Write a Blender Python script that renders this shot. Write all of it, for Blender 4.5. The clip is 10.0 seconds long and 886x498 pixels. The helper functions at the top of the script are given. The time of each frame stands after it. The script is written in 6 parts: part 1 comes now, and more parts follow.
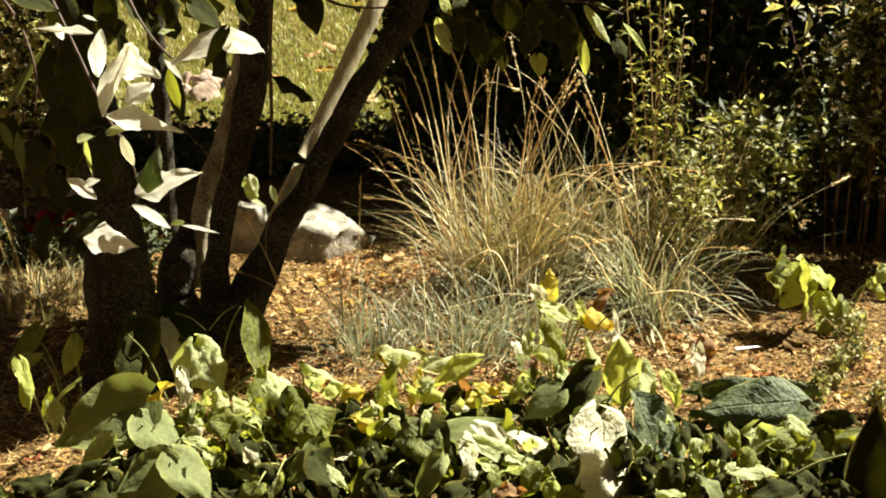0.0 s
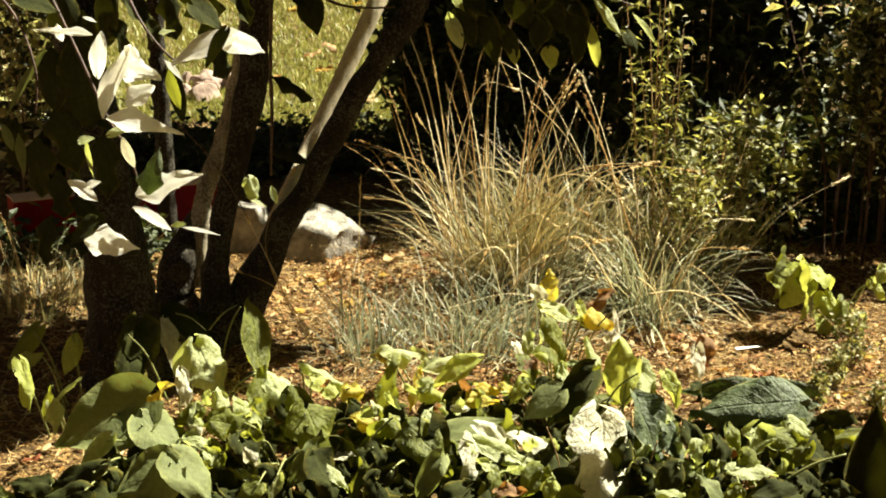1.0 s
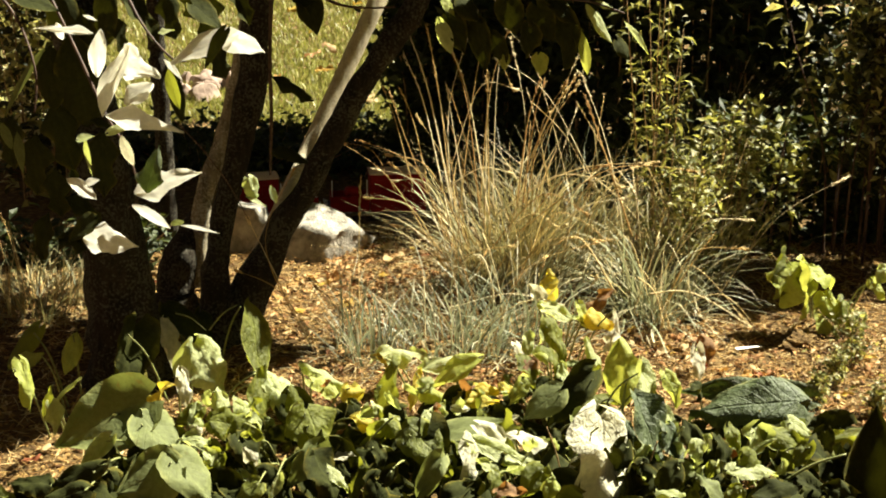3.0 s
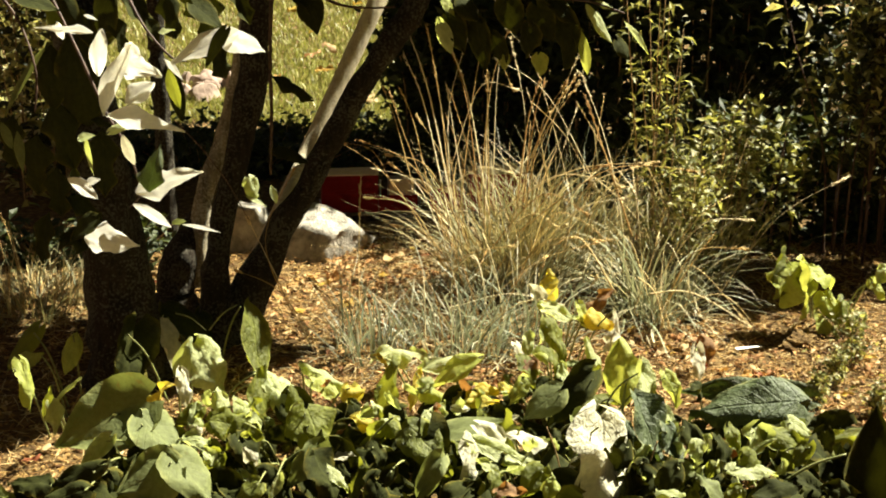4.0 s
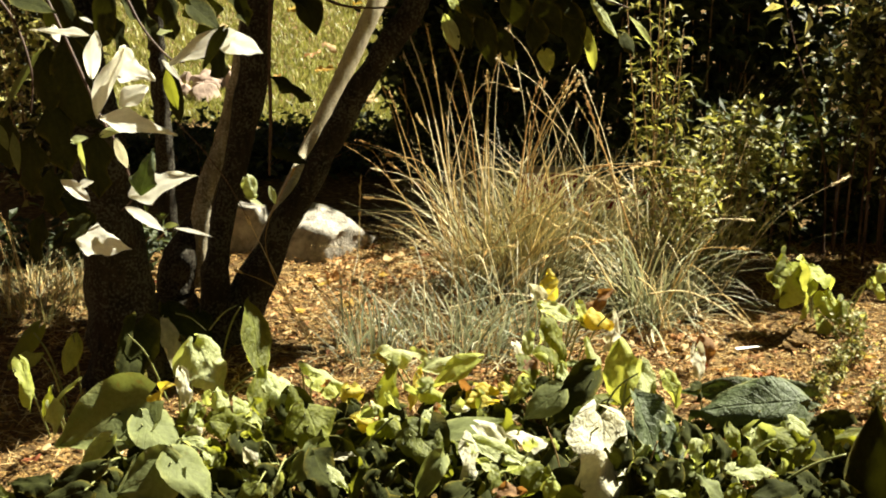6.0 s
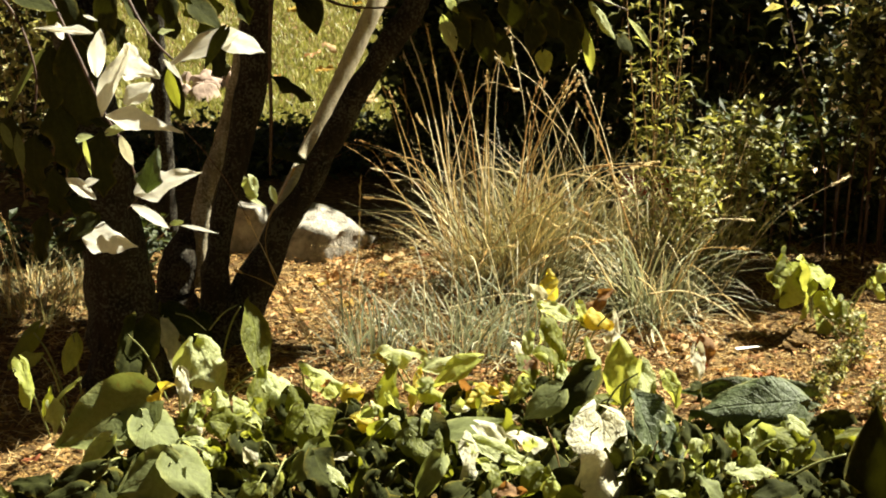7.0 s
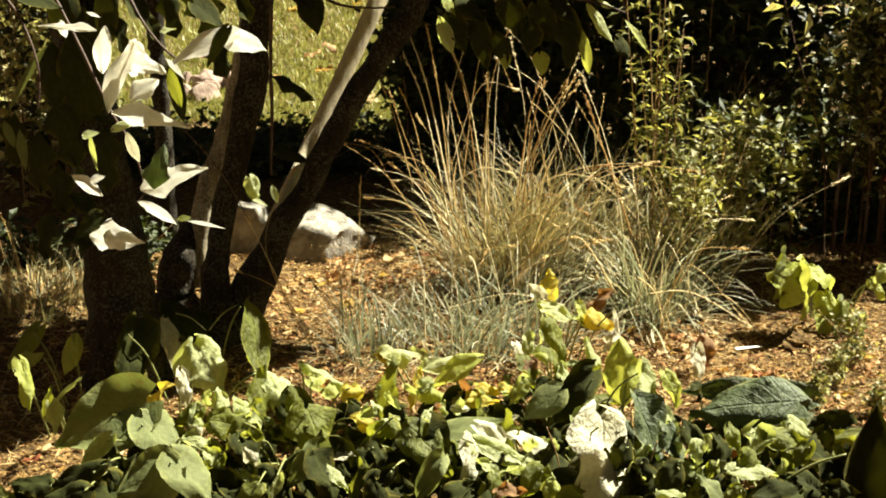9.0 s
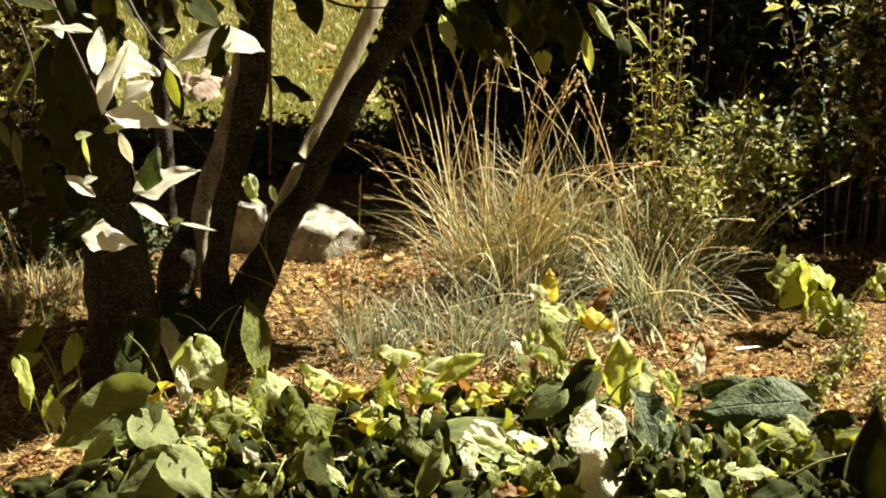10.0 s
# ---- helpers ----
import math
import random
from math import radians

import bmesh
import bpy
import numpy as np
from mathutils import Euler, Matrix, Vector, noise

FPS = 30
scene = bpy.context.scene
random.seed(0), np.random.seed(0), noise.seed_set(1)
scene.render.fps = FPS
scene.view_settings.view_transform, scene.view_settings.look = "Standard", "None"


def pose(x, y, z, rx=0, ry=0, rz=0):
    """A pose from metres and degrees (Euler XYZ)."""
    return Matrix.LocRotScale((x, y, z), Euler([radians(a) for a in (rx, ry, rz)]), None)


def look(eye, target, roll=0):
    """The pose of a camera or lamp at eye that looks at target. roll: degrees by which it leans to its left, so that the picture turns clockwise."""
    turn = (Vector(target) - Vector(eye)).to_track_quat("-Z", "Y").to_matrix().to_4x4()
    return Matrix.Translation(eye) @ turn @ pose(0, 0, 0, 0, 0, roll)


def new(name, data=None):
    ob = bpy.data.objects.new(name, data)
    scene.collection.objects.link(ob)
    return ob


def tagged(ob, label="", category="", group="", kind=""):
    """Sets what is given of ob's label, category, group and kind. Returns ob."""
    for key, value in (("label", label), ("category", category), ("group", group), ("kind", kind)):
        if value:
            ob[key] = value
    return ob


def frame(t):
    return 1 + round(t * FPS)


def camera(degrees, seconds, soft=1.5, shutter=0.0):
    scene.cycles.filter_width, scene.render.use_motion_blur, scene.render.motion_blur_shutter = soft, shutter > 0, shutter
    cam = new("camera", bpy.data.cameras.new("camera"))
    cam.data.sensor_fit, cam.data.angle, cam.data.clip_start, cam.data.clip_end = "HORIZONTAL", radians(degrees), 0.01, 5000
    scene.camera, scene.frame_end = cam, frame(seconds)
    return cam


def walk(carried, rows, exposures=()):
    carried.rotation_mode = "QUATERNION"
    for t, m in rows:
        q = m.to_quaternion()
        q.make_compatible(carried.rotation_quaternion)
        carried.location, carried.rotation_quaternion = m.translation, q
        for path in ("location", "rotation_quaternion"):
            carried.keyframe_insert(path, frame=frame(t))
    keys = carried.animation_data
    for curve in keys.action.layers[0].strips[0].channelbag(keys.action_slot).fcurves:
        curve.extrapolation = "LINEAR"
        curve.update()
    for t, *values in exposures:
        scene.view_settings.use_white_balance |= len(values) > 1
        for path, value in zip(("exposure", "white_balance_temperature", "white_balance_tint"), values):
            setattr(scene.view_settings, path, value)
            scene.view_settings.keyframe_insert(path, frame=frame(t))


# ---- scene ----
# camera on a fixed stand, looking down into a garden bed
cam = camera(32, 10.0, soft=1.9)
EYE = pose(0, 0, 1.3, 74.2, 0, 0)
walk(cam, [(0.0, EYE), (10.0, EYE)], exposures=[(0.0, 2.1), (10.0, 2.1)])

# ---- light ----
TO_SUN = Vector((0.55, 0.33, 0.77)).normalized()
world = bpy.data.worlds.new("sky")
scene.world = world
world.use_nodes = True
wn = world.node_tree.nodes
sky = wn.new("ShaderNodeTexSky")
sky.sky_type = "NISHITA"
sky.sun_disc = False
sky.sun_elevation = math.asin(TO_SUN.z)
sky.sun_rotation = math.atan2(TO_SUN.x, TO_SUN.y)
wn["Background"].inputs["Strength"].default_value = 0.002
world.node_tree.links.new(sky.outputs[0], wn["Background"].inputs["Color"])
sun_data = bpy.data.lights.new("sun", "SUN")
sun_data.energy = 5.0
sun_data.angle = radians(0.55)
sun_data.color = (1.0, 0.95, 0.77)
sun = new("sun", sun_data)
sun.matrix_world = look((0, 0, 0), tuple(-TO_SUN))
sun.location = (3, 4, 9)


# ---- materials ----
class Shader:
    """A small wrapper that adds and joins nodes."""

    def __init__(self, name):
        self.mat = bpy.data.materials.new(name)
        self.mat.use_nodes = True
        self.tree = self.mat.node_tree
        self.tree.nodes.clear()
        self.out = self.tree.nodes.new("ShaderNodeOutputMaterial")

    def add(self, kind, **values):
        n = self.tree.nodes.new(kind)
        for key, v in values.items():
            sock = n.inputs[key.replace("_", " ")]
            if isinstance(v, bpy.types.NodeSocket):
                self.tree.links.new(v, sock)
            else:
                sock.default_value = v
        return n

    def link(self, a, b):
        self.tree.links.new(a, b)

    def noise(self, scale, detail=4.0, vector=None, rough=0.6):
        n = self.add("ShaderNodeTexNoise", Scale=scale, Detail=detail, Roughness=rough)
        self.link(vector if vector else self.obj(), n.inputs["Vector"])
        return n.outputs["Fac"]

    def obj(self):
        return self.add("ShaderNodeTexCoord").outputs["Object"]

    def ramp(self, fac, stops):
        n = self.tree.nodes.new("ShaderNodeValToRGB")
        e = n.color_ramp.elements
        while len(e) < len(stops):
            e.new(0.5)
        for k, (p, c) in zip(e, stops):
            k.position, k.color = p, (*c, 1)
        self.link(fac, n.inputs["Fac"])
        return n.outputs["Color"]

    def mix(self, fac, a, b, blend="MIX"):
        n = self.tree.nodes.new("ShaderNodeMix")
        n.data_type, n.blend_type = "RGBA", blend
        for sock, v in ((n.inputs[0], fac), (n.inputs[6], a), (n.inputs[7], b)):
            if isinstance(v, bpy.types.NodeSocket):
                self.link(v, sock)
            else:
                sock.default_value = v if sock.type == "VALUE" else (*v, 1)
        return n.outputs[2]

    def math(self, op, a, b=0.0, c=0.0):
        n = self.tree.nodes.new("ShaderNodeMath")
        n.operation = op
        for sock, v in zip(n.inputs, (a, b, c)):
            if isinstance(v, bpy.types.NodeSocket):
                self.link(v, sock)
            else:
                sock.default_value = v
        return n.outputs[0]

    def bump(self, height, strength, distance):
        return self.add("ShaderNodeBump", Height=height, Strength=strength, Distance=distance).outputs["Normal"]

    def surface(self, color, rough, normal=None, metallic=0.0, glow=None, share=0.0, specular=0.5):
        p = self.tree.nodes.new("ShaderNodeBsdfPrincipled")
        for key, v in (("Base Color", color), ("Roughness", rough), ("Metallic", metallic), ("Specular IOR Level", specular)):
            if isinstance(v, bpy.types.NodeSocket):
                self.link(v, p.inputs[key])
            else:
                p.inputs[key].default_value = (*v, 1) if isinstance(v, tuple) else v
        if normal:
            self.link(normal, p.inputs["Normal"])
        last = p.outputs[0]
        if glow is not None:
            t = self.tree.nodes.new("ShaderNodeBsdfTranslucent")
            self.link(glow, t.inputs["Color"])
            m = self.add("ShaderNodeMixShader", Fac=share)
            self.link(last, m.inputs[1])
            self.link(t.outputs[0], m.inputs[2])
            last = m.outputs[0]
        self.link(last, self.out.inputs["Surface"])
        return self.mat


def big_leaf(name, dark, light, glow, rough=0.45, share=0.4, wrinkle=0.6, spec=0.4, spots=0.5):
    """A broad leaf with veins along its UV, blotches and puckers between the veins."""
    s = Shader(name)
    uv = s.add("ShaderNodeUVMap")
    uv.uv_map = "leaf"
    xyz = s.add("ShaderNodeSeparateXYZ", Vector=uv.outputs[0])
    v = s.math("ABSOLUTE", s.math("SUBTRACT", xyz.outputs[0], 0.5))
    side = s.math("SUBTRACT", xyz.outputs[1], s.math("MULTIPLY", v, 0.75))
    wave = s.math("ABSOLUTE", s.math("SINE", s.math("MULTIPLY", side, 24.0)))
    vein = s.math("SUBTRACT", 1.0, s.math("MINIMUM", s.math("MULTIPLY", wave, 3.5), 1.0))
    rib = s.math("SUBTRACT", 1.0, s.math("MINIMUM", s.math("MULTIPLY", v, 30.0), 1.0))
    veins = s.math("MAXIMUM", s.math("MULTIPLY", vein, 0.6), rib)
    rnd = s.add("ShaderNodeObjectInfo").outputs["Random"]
    blot = s.noise(22.0, 6.0)
    base = s.mix(s.ramp(blot, [(0.3, (0, 0, 0)), (0.7, (1, 1, 1))]), dark, light)
    base = s.mix(s.math("MULTIPLY", rnd, 0.55), base, light)
    base = s.mix(s.math("MULTIPLY", veins, 0.12), base, tuple(min(1, c * 1.5 + 0.03) for c in light))
    brown = s.ramp(s.noise(38.0, 6.0), [(0.60, (0, 0, 0)), (0.72, (spots,) * 3)])
    base = s.mix(brown, base, (0.20, 0.12, 0.035))
    rim = s.math("MULTIPLY", s.math("MINIMUM", s.math("MAXIMUM", s.math("MULTIPLY", s.math("SUBTRACT", v, 0.40), 11.0), 0.0), 1.0), s.ramp(s.noise(25.0, 4.0), [(0.35, (0, 0, 0)), (0.65, (0.8, 0.8, 0.8))]))
    base = s.mix(rim, base, tuple(min(1, c * 1.3 + o) for c, o in zip(light, (0.10, 0.07, 0.01))))
    speck = s.ramp(s.noise(95.0, 5.0), [(0.38, (0.55, 0.55, 0.55)), (0.6, (1, 1, 1))])
    base = s.mix(0.6, base, speck, "MULTIPLY")
    fine = s.noise(120.0, 4.0)
    puck = s.noise(60.0, 3.0)
    h = s.math("ADD", s.math("MULTIPLY", puck, 1.0), s.math("ADD", s.math("MULTIPLY", veins, -0.35), s.math("MULTIPLY", fine, 0.3)))
    nrm = s.bump(h, wrinkle, 0.006)
    thr = s.mix(s.math("MULTIPLY", veins, 0.3), glow, tuple(c * 0.55 for c in glow))
    thr = s.mix(brown, thr, (0.25, 0.10, 0.02))
    return s.surface(base, s.math("ADD", rough, s.math("MULTIPLY", blot, 0.25)), nrm, glow=thr, share=share, specular=spec)


def small_leaf(name, stops, glow, rough=0.5, share=0.35):
    """Many small leaves in one mesh: the colour goes from leaf to leaf."""
    s = Shader(name)
    isl = s.add("ShaderNodeNewGeometry").outputs["Random Per Island"]
    col = s.ramp(isl, stops)
    n = s.noise(60.0, 3.0)
    col = s.mix(s.math("MULTIPLY", n, 0.6), col, (0.03, 0.035, 0.012))
    return s.surface(col, rough, s.bump(n, 0.4, 0.003), glow=s.mix(s.ramp(isl, [(0.45, (0, 0, 0)), (0.72, (1, 1, 1))]), tuple(c * 0.14 for c in glow), glow), share=share, specular=0.35)


def grass_blade(name, low, mid, straw, glow):
    """Blades that go from a darker green or blue foot to a dry tip, some dry all over."""
    s = Shader(name)
    uv = s.add("ShaderNodeUVMap")
    uv.uv_map = "leaf"
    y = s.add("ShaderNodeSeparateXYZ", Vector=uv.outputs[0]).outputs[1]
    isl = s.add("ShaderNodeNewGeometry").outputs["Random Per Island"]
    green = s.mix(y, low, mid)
    r, g, bl = straw
    dry_tone = s.ramp(s.math("FRACT", s.math("MULTIPLY", isl, 91.0)), [(0.0, (r * 0.55, g * 0.40, bl * 0.30)), (0.22, (r * 0.8, g * 0.75, bl * 0.65)), (0.5, straw), (1.0, (min(1, r * 1.1), min(1, g * 1.2), min(1, bl * 1.45)))])
    dry = s.math("MINIMUM", s.math("MAXIMUM", s.math("SUBTRACT", s.math("ADD", s.math("MULTIPLY", isl, 1.7), s.math("MULTIPLY", y, 0.55)), 0.86), 0.0), 1.0)
    col = s.mix(dry, green, dry_tone)
    # some blades darkened at random to paint the shadows inside a clump
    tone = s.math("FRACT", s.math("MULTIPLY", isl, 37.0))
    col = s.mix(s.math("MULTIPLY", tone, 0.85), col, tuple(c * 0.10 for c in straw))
    col = s.mix(s.math("MULTIPLY", s.noise(30.0, 3.0), 0.4), col, tuple(c * 0.4 for c in straw))
    return s.surface(col, 0.5, None, glow=s.mix(0.5, col, glow), share=0.2, specular=0.4)


def bark(name, dark, pale, lichen, amount, relief=0.9):
    s = Shader(name)
    m = s.add("ShaderNodeMapping", Scale=(1.0, 1.0, 0.22))
    s.link(s.obj(), m.inputs["Vector"])
    rough_n = s.noise(55.0, 8.0, m.outputs[0], 0.7)
    big = s.noise(9.0, 5.0)
    col = s.ramp(rough_n, [(0.3, dark), (0.62, pale)])
    lich = s.ramp(s.math("MULTIPLY", s.noise(150.0, 4.0), s.math("ADD", big, 0.35)), [(0.42, (0, 0, 0)), (0.5, (amount,) * 3)])
    col = s.mix(lich, col, lichen)
    h = s.math("ADD", rough_n, s.math("MULTIPLY", s.noise(140.0, 4.0), 0.4))
    return s.surface(col, 0.9, s.bump(h, relief, 0.012), specular=0.15)


def plain(name, dark, light, rough, scale=40.0, relief=0.3, metallic=0.0, distance=0.002, specular=0.4):
    """Two tones of one material in patches, with fine relief."""
    s = Shader(name)
    n = s.noise(scale, 6.0)
    fine = s.noise(scale * 5, 3.0)
    col = s.mix(s.ramp(n, [(0.32, (0, 0, 0)), (0.68, (1, 1, 1))]), dark, light)
    return s.surface(col, s.math("ADD", rough - 0.08, s.math("MULTIPLY", fine, 0.16)), s.bump(s.math("ADD", n, s.math("MULTIPLY", fine, 0.5)), relief, distance), metallic=metallic, specular=specular)


def soil():
    s = Shader("soil and bark mulch")
    n1, n2, n3 = s.noise(3.0, 5.0), s.noise(45.0, 8.0), s.noise(220.0, 4.0)
    col = s.ramp(n2, [(0.30, (0.025, 0.014, 0.006)), (0.5, (0.11, 0.067, 0.025)), (0.70, (0.34, 0.23, 0.09))])
    col = s.mix(s.math("MULTIPLY", n1, 0.35), col, (0.20, 0.13, 0.055))
    h = s.math("ADD", n2, s.math("MULTIPLY", n3, 0.5))
    return s.surface(col, 0.95, s.bump(h, 1.0, 0.015), specular=0.1)


def pieces(name, stops, rough=0.85, share=0.0):
    """Loose bits in one mesh, each with its own tone."""
    s = Shader(name)
    isl = s.add("ShaderNodeNewGeometry").outputs["Random Per Island"]
    col = s.ramp(isl, stops)
    n = s.noise(160.0, 4.0)
    col = s.mix(s.math("MULTIPLY", n, 0.5), col, (0.06, 0.035, 0.015))
    return s.surface(col, rough, s.bump(n, 0.5, 0.002), specular=0.2)


def dead_leaf():
    s = Shader("fallen leaf")
    rnd = s.add("ShaderNodeObjectInfo").outputs["Random"]
    col = s.ramp(rnd, [(0.0, (0.50, 0.36, 0.16)), (0.3, (0.60, 0.46, 0.24)), (0.55, (0.36, 0.17, 0.06)), (0.78, (0.55, 0.38, 0.05)), (1.0, (0.33, 0.09, 0.04))])
    n = s.noise(60.0, 6.0)
    col = s.mix(s.math("MULTIPLY", n, 0.55), col, (0.13, 0.07, 0.025))
    return s.surface(col, 0.7, s.bump(n, 0.6, 0.004), glow=col, share=0.25, specular=0.25)


def seed_stalk_tone():
    """Dry stalks, each of its own tone from russet to pale straw."""
    s = Shader("dry seed stalk")
    rnd = s.add("ShaderNodeObjectInfo").outputs["Random"]
    col = s.ramp(rnd, [(0.0, (0.42, 0.24, 0.08)), (0.3, (0.68, 0.47, 0.18)), (0.6, (0.86, 0.69, 0.34)), (1.0, (0.95, 0.85, 0.56))])
    n = s.noise(140.0, 4.0)
    col = s.mix(s.math("MULTIPLY", n, 0.6), col, (0.16, 0.09, 0.03))
    return s.surface(col, 0.75, s.bump(n, 0.3, 0.002), specular=0.2)


M = {
    # near-white copy of the twig leaves, strong sun put into the colour
    "pale": big_leaf("sunlit pale leaf", (0.72, 0.70, 0.58), (0.84, 0.82, 0.70), (0.95, 0.91, 0.72), 0.45, 0.6, 0.3, 0.4, 0.05),
    # near-black copy of the leaf green, shade put into the colour
    "shaded_green": big_leaf("shaded leaf green", (0.015, 0.018, 0.004), (0.034, 0.038, 0.007), (0.10, 0.10, 0.006), 0.72, 0.05, 0.3, 0.1, 0.15),
    "green": big_leaf("broad leaf green", (0.065, 0.080, 0.010), (0.19, 0.21, 0.032), (0.32, 0.33, 0.025), 0.45, 0.40, 1.0, 0.3),
    "light": big_leaf("broad leaf light green", (0.32, 0.37, 0.13), (0.58, 0.62, 0.32), (0.62, 0.66, 0.14), 0.5, 0.42, 1.0, 0.35),
    "sage": big_leaf("broad leaf soft sage green", (0.11, 0.13, 0.042), (0.19, 0.215, 0.08), (0.27, 0.30, 0.055), 0.55, 0.28, 0.35, 0.2),
    "lime": big_leaf("broad leaf yellow green", (0.26, 0.31, 0.035), (0.48, 0.52, 0.12), (0.50, 0.50, 0.07), 0.45, 0.42, 0.8),
    "yellow": big_leaf("broad leaf turning yellow", (0.50, 0.42, 0.05), (0.66, 0.56, 0.10), (0.80, 0.62, 0.05), 0.5, 0.45, 0.6),
    "brown": big_leaf("withered brown leaf", (0.16, 0.08, 0.03), (0.30, 0.17, 0.06), (0.45, 0.20, 0.04), 0.65, 0.3, 1.0),
    "cream": big_leaf("dried cream leaf", (0.54, 0.51, 0.32), (0.80, 0.77, 0.58), (0.78, 0.72, 0.44), 0.6, 0.35, 1.0, 0.3, 0.35),
    "blue": big_leaf("dark blue green leaf", (0.040, 0.058, 0.022), (0.10, 0.125, 0.055), (0.12, 0.17, 0.02), 0.45, 0.15, 0.9, 0.25, 0.1),
    "stalk": plain("leaf stalk", (0.12, 0.14, 0.04), (0.26, 0.26, 0.09), 0.55),
    "dry_stalk": plain("dry stalk", (0.22, 0.13, 0.05), (0.42, 0.28, 0.13), 0.7),
    # lighter copy of the reddish twigs, sunlight put into the colour
    "sunlit_stem": plain("sunlit reddish dry stem", (0.34, 0.14, 0.07), (0.74, 0.56, 0.36), 0.7, 18.0),
    "red_twig": plain("reddish twig", (0.03, 0.015, 0.010), (0.11, 0.06, 0.035), 0.7),
    # near-black and near-white leaves paint shade and sun flecks over green and yellow
    "shrub": small_leaf("shrub leaf", [(0.0, (0.014, 0.018, 0.005)), (0.5, (0.035, 0.042, 0.009)), (0.64, (0.24, 0.23, 0.05)), (0.8, (0.60, 0.56, 0.24)), (1.0, (0.92, 0.88, 0.62))], (0.58, 0.52, 0.13), 0.5, 0.4),
    "herb": small_leaf("herb leaf", [(0.0, (0.07, 0.08, 0.014)), (0.35, (0.26, 0.27, 0.06)), (0.75, (0.54, 0.52, 0.20)), (1.0, (0.84, 0.80, 0.55))], (0.58, 0.55, 0.10), 0.5, 0.42),
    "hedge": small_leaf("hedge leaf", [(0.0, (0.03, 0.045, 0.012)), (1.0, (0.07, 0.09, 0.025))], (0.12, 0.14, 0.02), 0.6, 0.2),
    "canopy": small_leaf("shade canopy leaf", [(0.0, (0.06, 0.10, 0.02)), (1.0, (0.13, 0.17, 0.04))], (0.3, 0.36, 0.05), 0.45, 0.35),
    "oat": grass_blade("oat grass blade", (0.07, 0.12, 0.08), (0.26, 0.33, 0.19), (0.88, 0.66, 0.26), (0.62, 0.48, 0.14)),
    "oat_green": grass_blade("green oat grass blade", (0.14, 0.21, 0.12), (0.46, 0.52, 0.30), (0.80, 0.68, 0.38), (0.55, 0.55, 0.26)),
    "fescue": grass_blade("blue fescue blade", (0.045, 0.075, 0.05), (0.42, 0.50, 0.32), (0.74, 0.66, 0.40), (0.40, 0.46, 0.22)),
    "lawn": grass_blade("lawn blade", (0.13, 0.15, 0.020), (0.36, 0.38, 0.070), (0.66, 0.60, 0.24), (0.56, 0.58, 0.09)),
    "seed": seed_stalk_tone(),
    # near-black bark with shade put into the colour; the lichen is real
    "bark_shaded": bark("shaded bark", (0.010, 0.008, 0.005), (0.034, 0.026, 0.017), (0.22, 0.21, 0.155), 0.28),
    # bark lightened to carry sunlight in its colour
    "bark_sunlit": bark("sunlit bark", (0.28, 0.23, 0.15), (0.52, 0.46, 0.31), (0.62, 0.57, 0.42), 0.4, 0.4),
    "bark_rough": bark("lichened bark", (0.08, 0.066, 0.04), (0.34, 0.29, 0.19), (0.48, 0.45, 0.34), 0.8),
    "soil": soil(),
    "chips": pieces("mulch chips", [(0.0, (0.08, 0.035, 0.012)), (0.4, (0.32, 0.17, 0.050)), (0.75, (0.60, 0.40, 0.14)), (1.0, (0.74, 0.58, 0.30))]),
    "litter": pieces("leaf litter", [(0.0, (0.16, 0.06, 0.02)), (0.4, (0.38, 0.18, 0.06)), (0.75, (0.52, 0.29, 0.10)), (1.0, (0.70, 0.50, 0.26))], 0.75),
    "dead": dead_leaf(),
    "stone": plain("grey boulder", (0.15, 0.14, 0.11), (0.44, 0.40, 0.33), 0.9, 26.0, 1.0, 0.0, 0.016, 0.2),
    "pinkstone": plain("pinkish rubble", (0.20, 0.14, 0.11), (0.42, 0.32, 0.25), 0.9, 16.0, 0.8, 0.0, 0.01, 0.2),
    "red": plain("red enamel", (0.19, 0.004, 0.003), (0.25, 0.008, 0.005), 0.6, 30.0, 0.08, 0.0, 0.002, 0.15),
    "tan": plain("tan painted roof", (0.58, 0.40, 0.26), (0.70, 0.52, 0.35), 0.7, 40.0, 0.15, 0.0, 0.002, 0.2),
    "black": plain("black plastic", (0.012, 0.012, 0.012), (0.03, 0.03, 0.028), 0.5, 60.0, 0.2),
    "white": plain("white painted trim", (0.68, 0.68, 0.66), (0.82, 0.82, 0.80), 0.5, 60.0, 0.1),
    "steel": plain("worn steel", (0.32, 0.31, 0.29), (0.50, 0.48, 0.45), 0.35, 80.0, 0.2, 1.0),
    "brass": plain("weathered brass rail", (0.16, 0.13, 0.08), (0.30, 0.25, 0.15), 0.45, 80.0, 0.2, 1.0),
    "sleeper": plain("brown sleeper", (0.05, 0.032, 0.02), (0.12, 0.08, 0.05), 0.8, 60.0, 0.5),
    "label": plain("white plastic plant label", (0.70, 0.70, 0.68), (0.80, 0.80, 0.78), 0.5, 60.0, 0.1),
}


# ---- building helpers ----
def mesh_object(name, me, material, parent=None, label=""):
    ob = new(name, me)
    me.materials.append(material)
    if parent:
        ob.parent = parent
    return tagged(ob, label)


def part(name, bm, material, parent=None, label="", smooth=True):
    me = bpy.data.meshes.new(name)
    bm.to_mesh(me)
    bm.free()
    if smooth:
        me.shade_smooth()
    return mesh_object(name, me, material, parent, label)


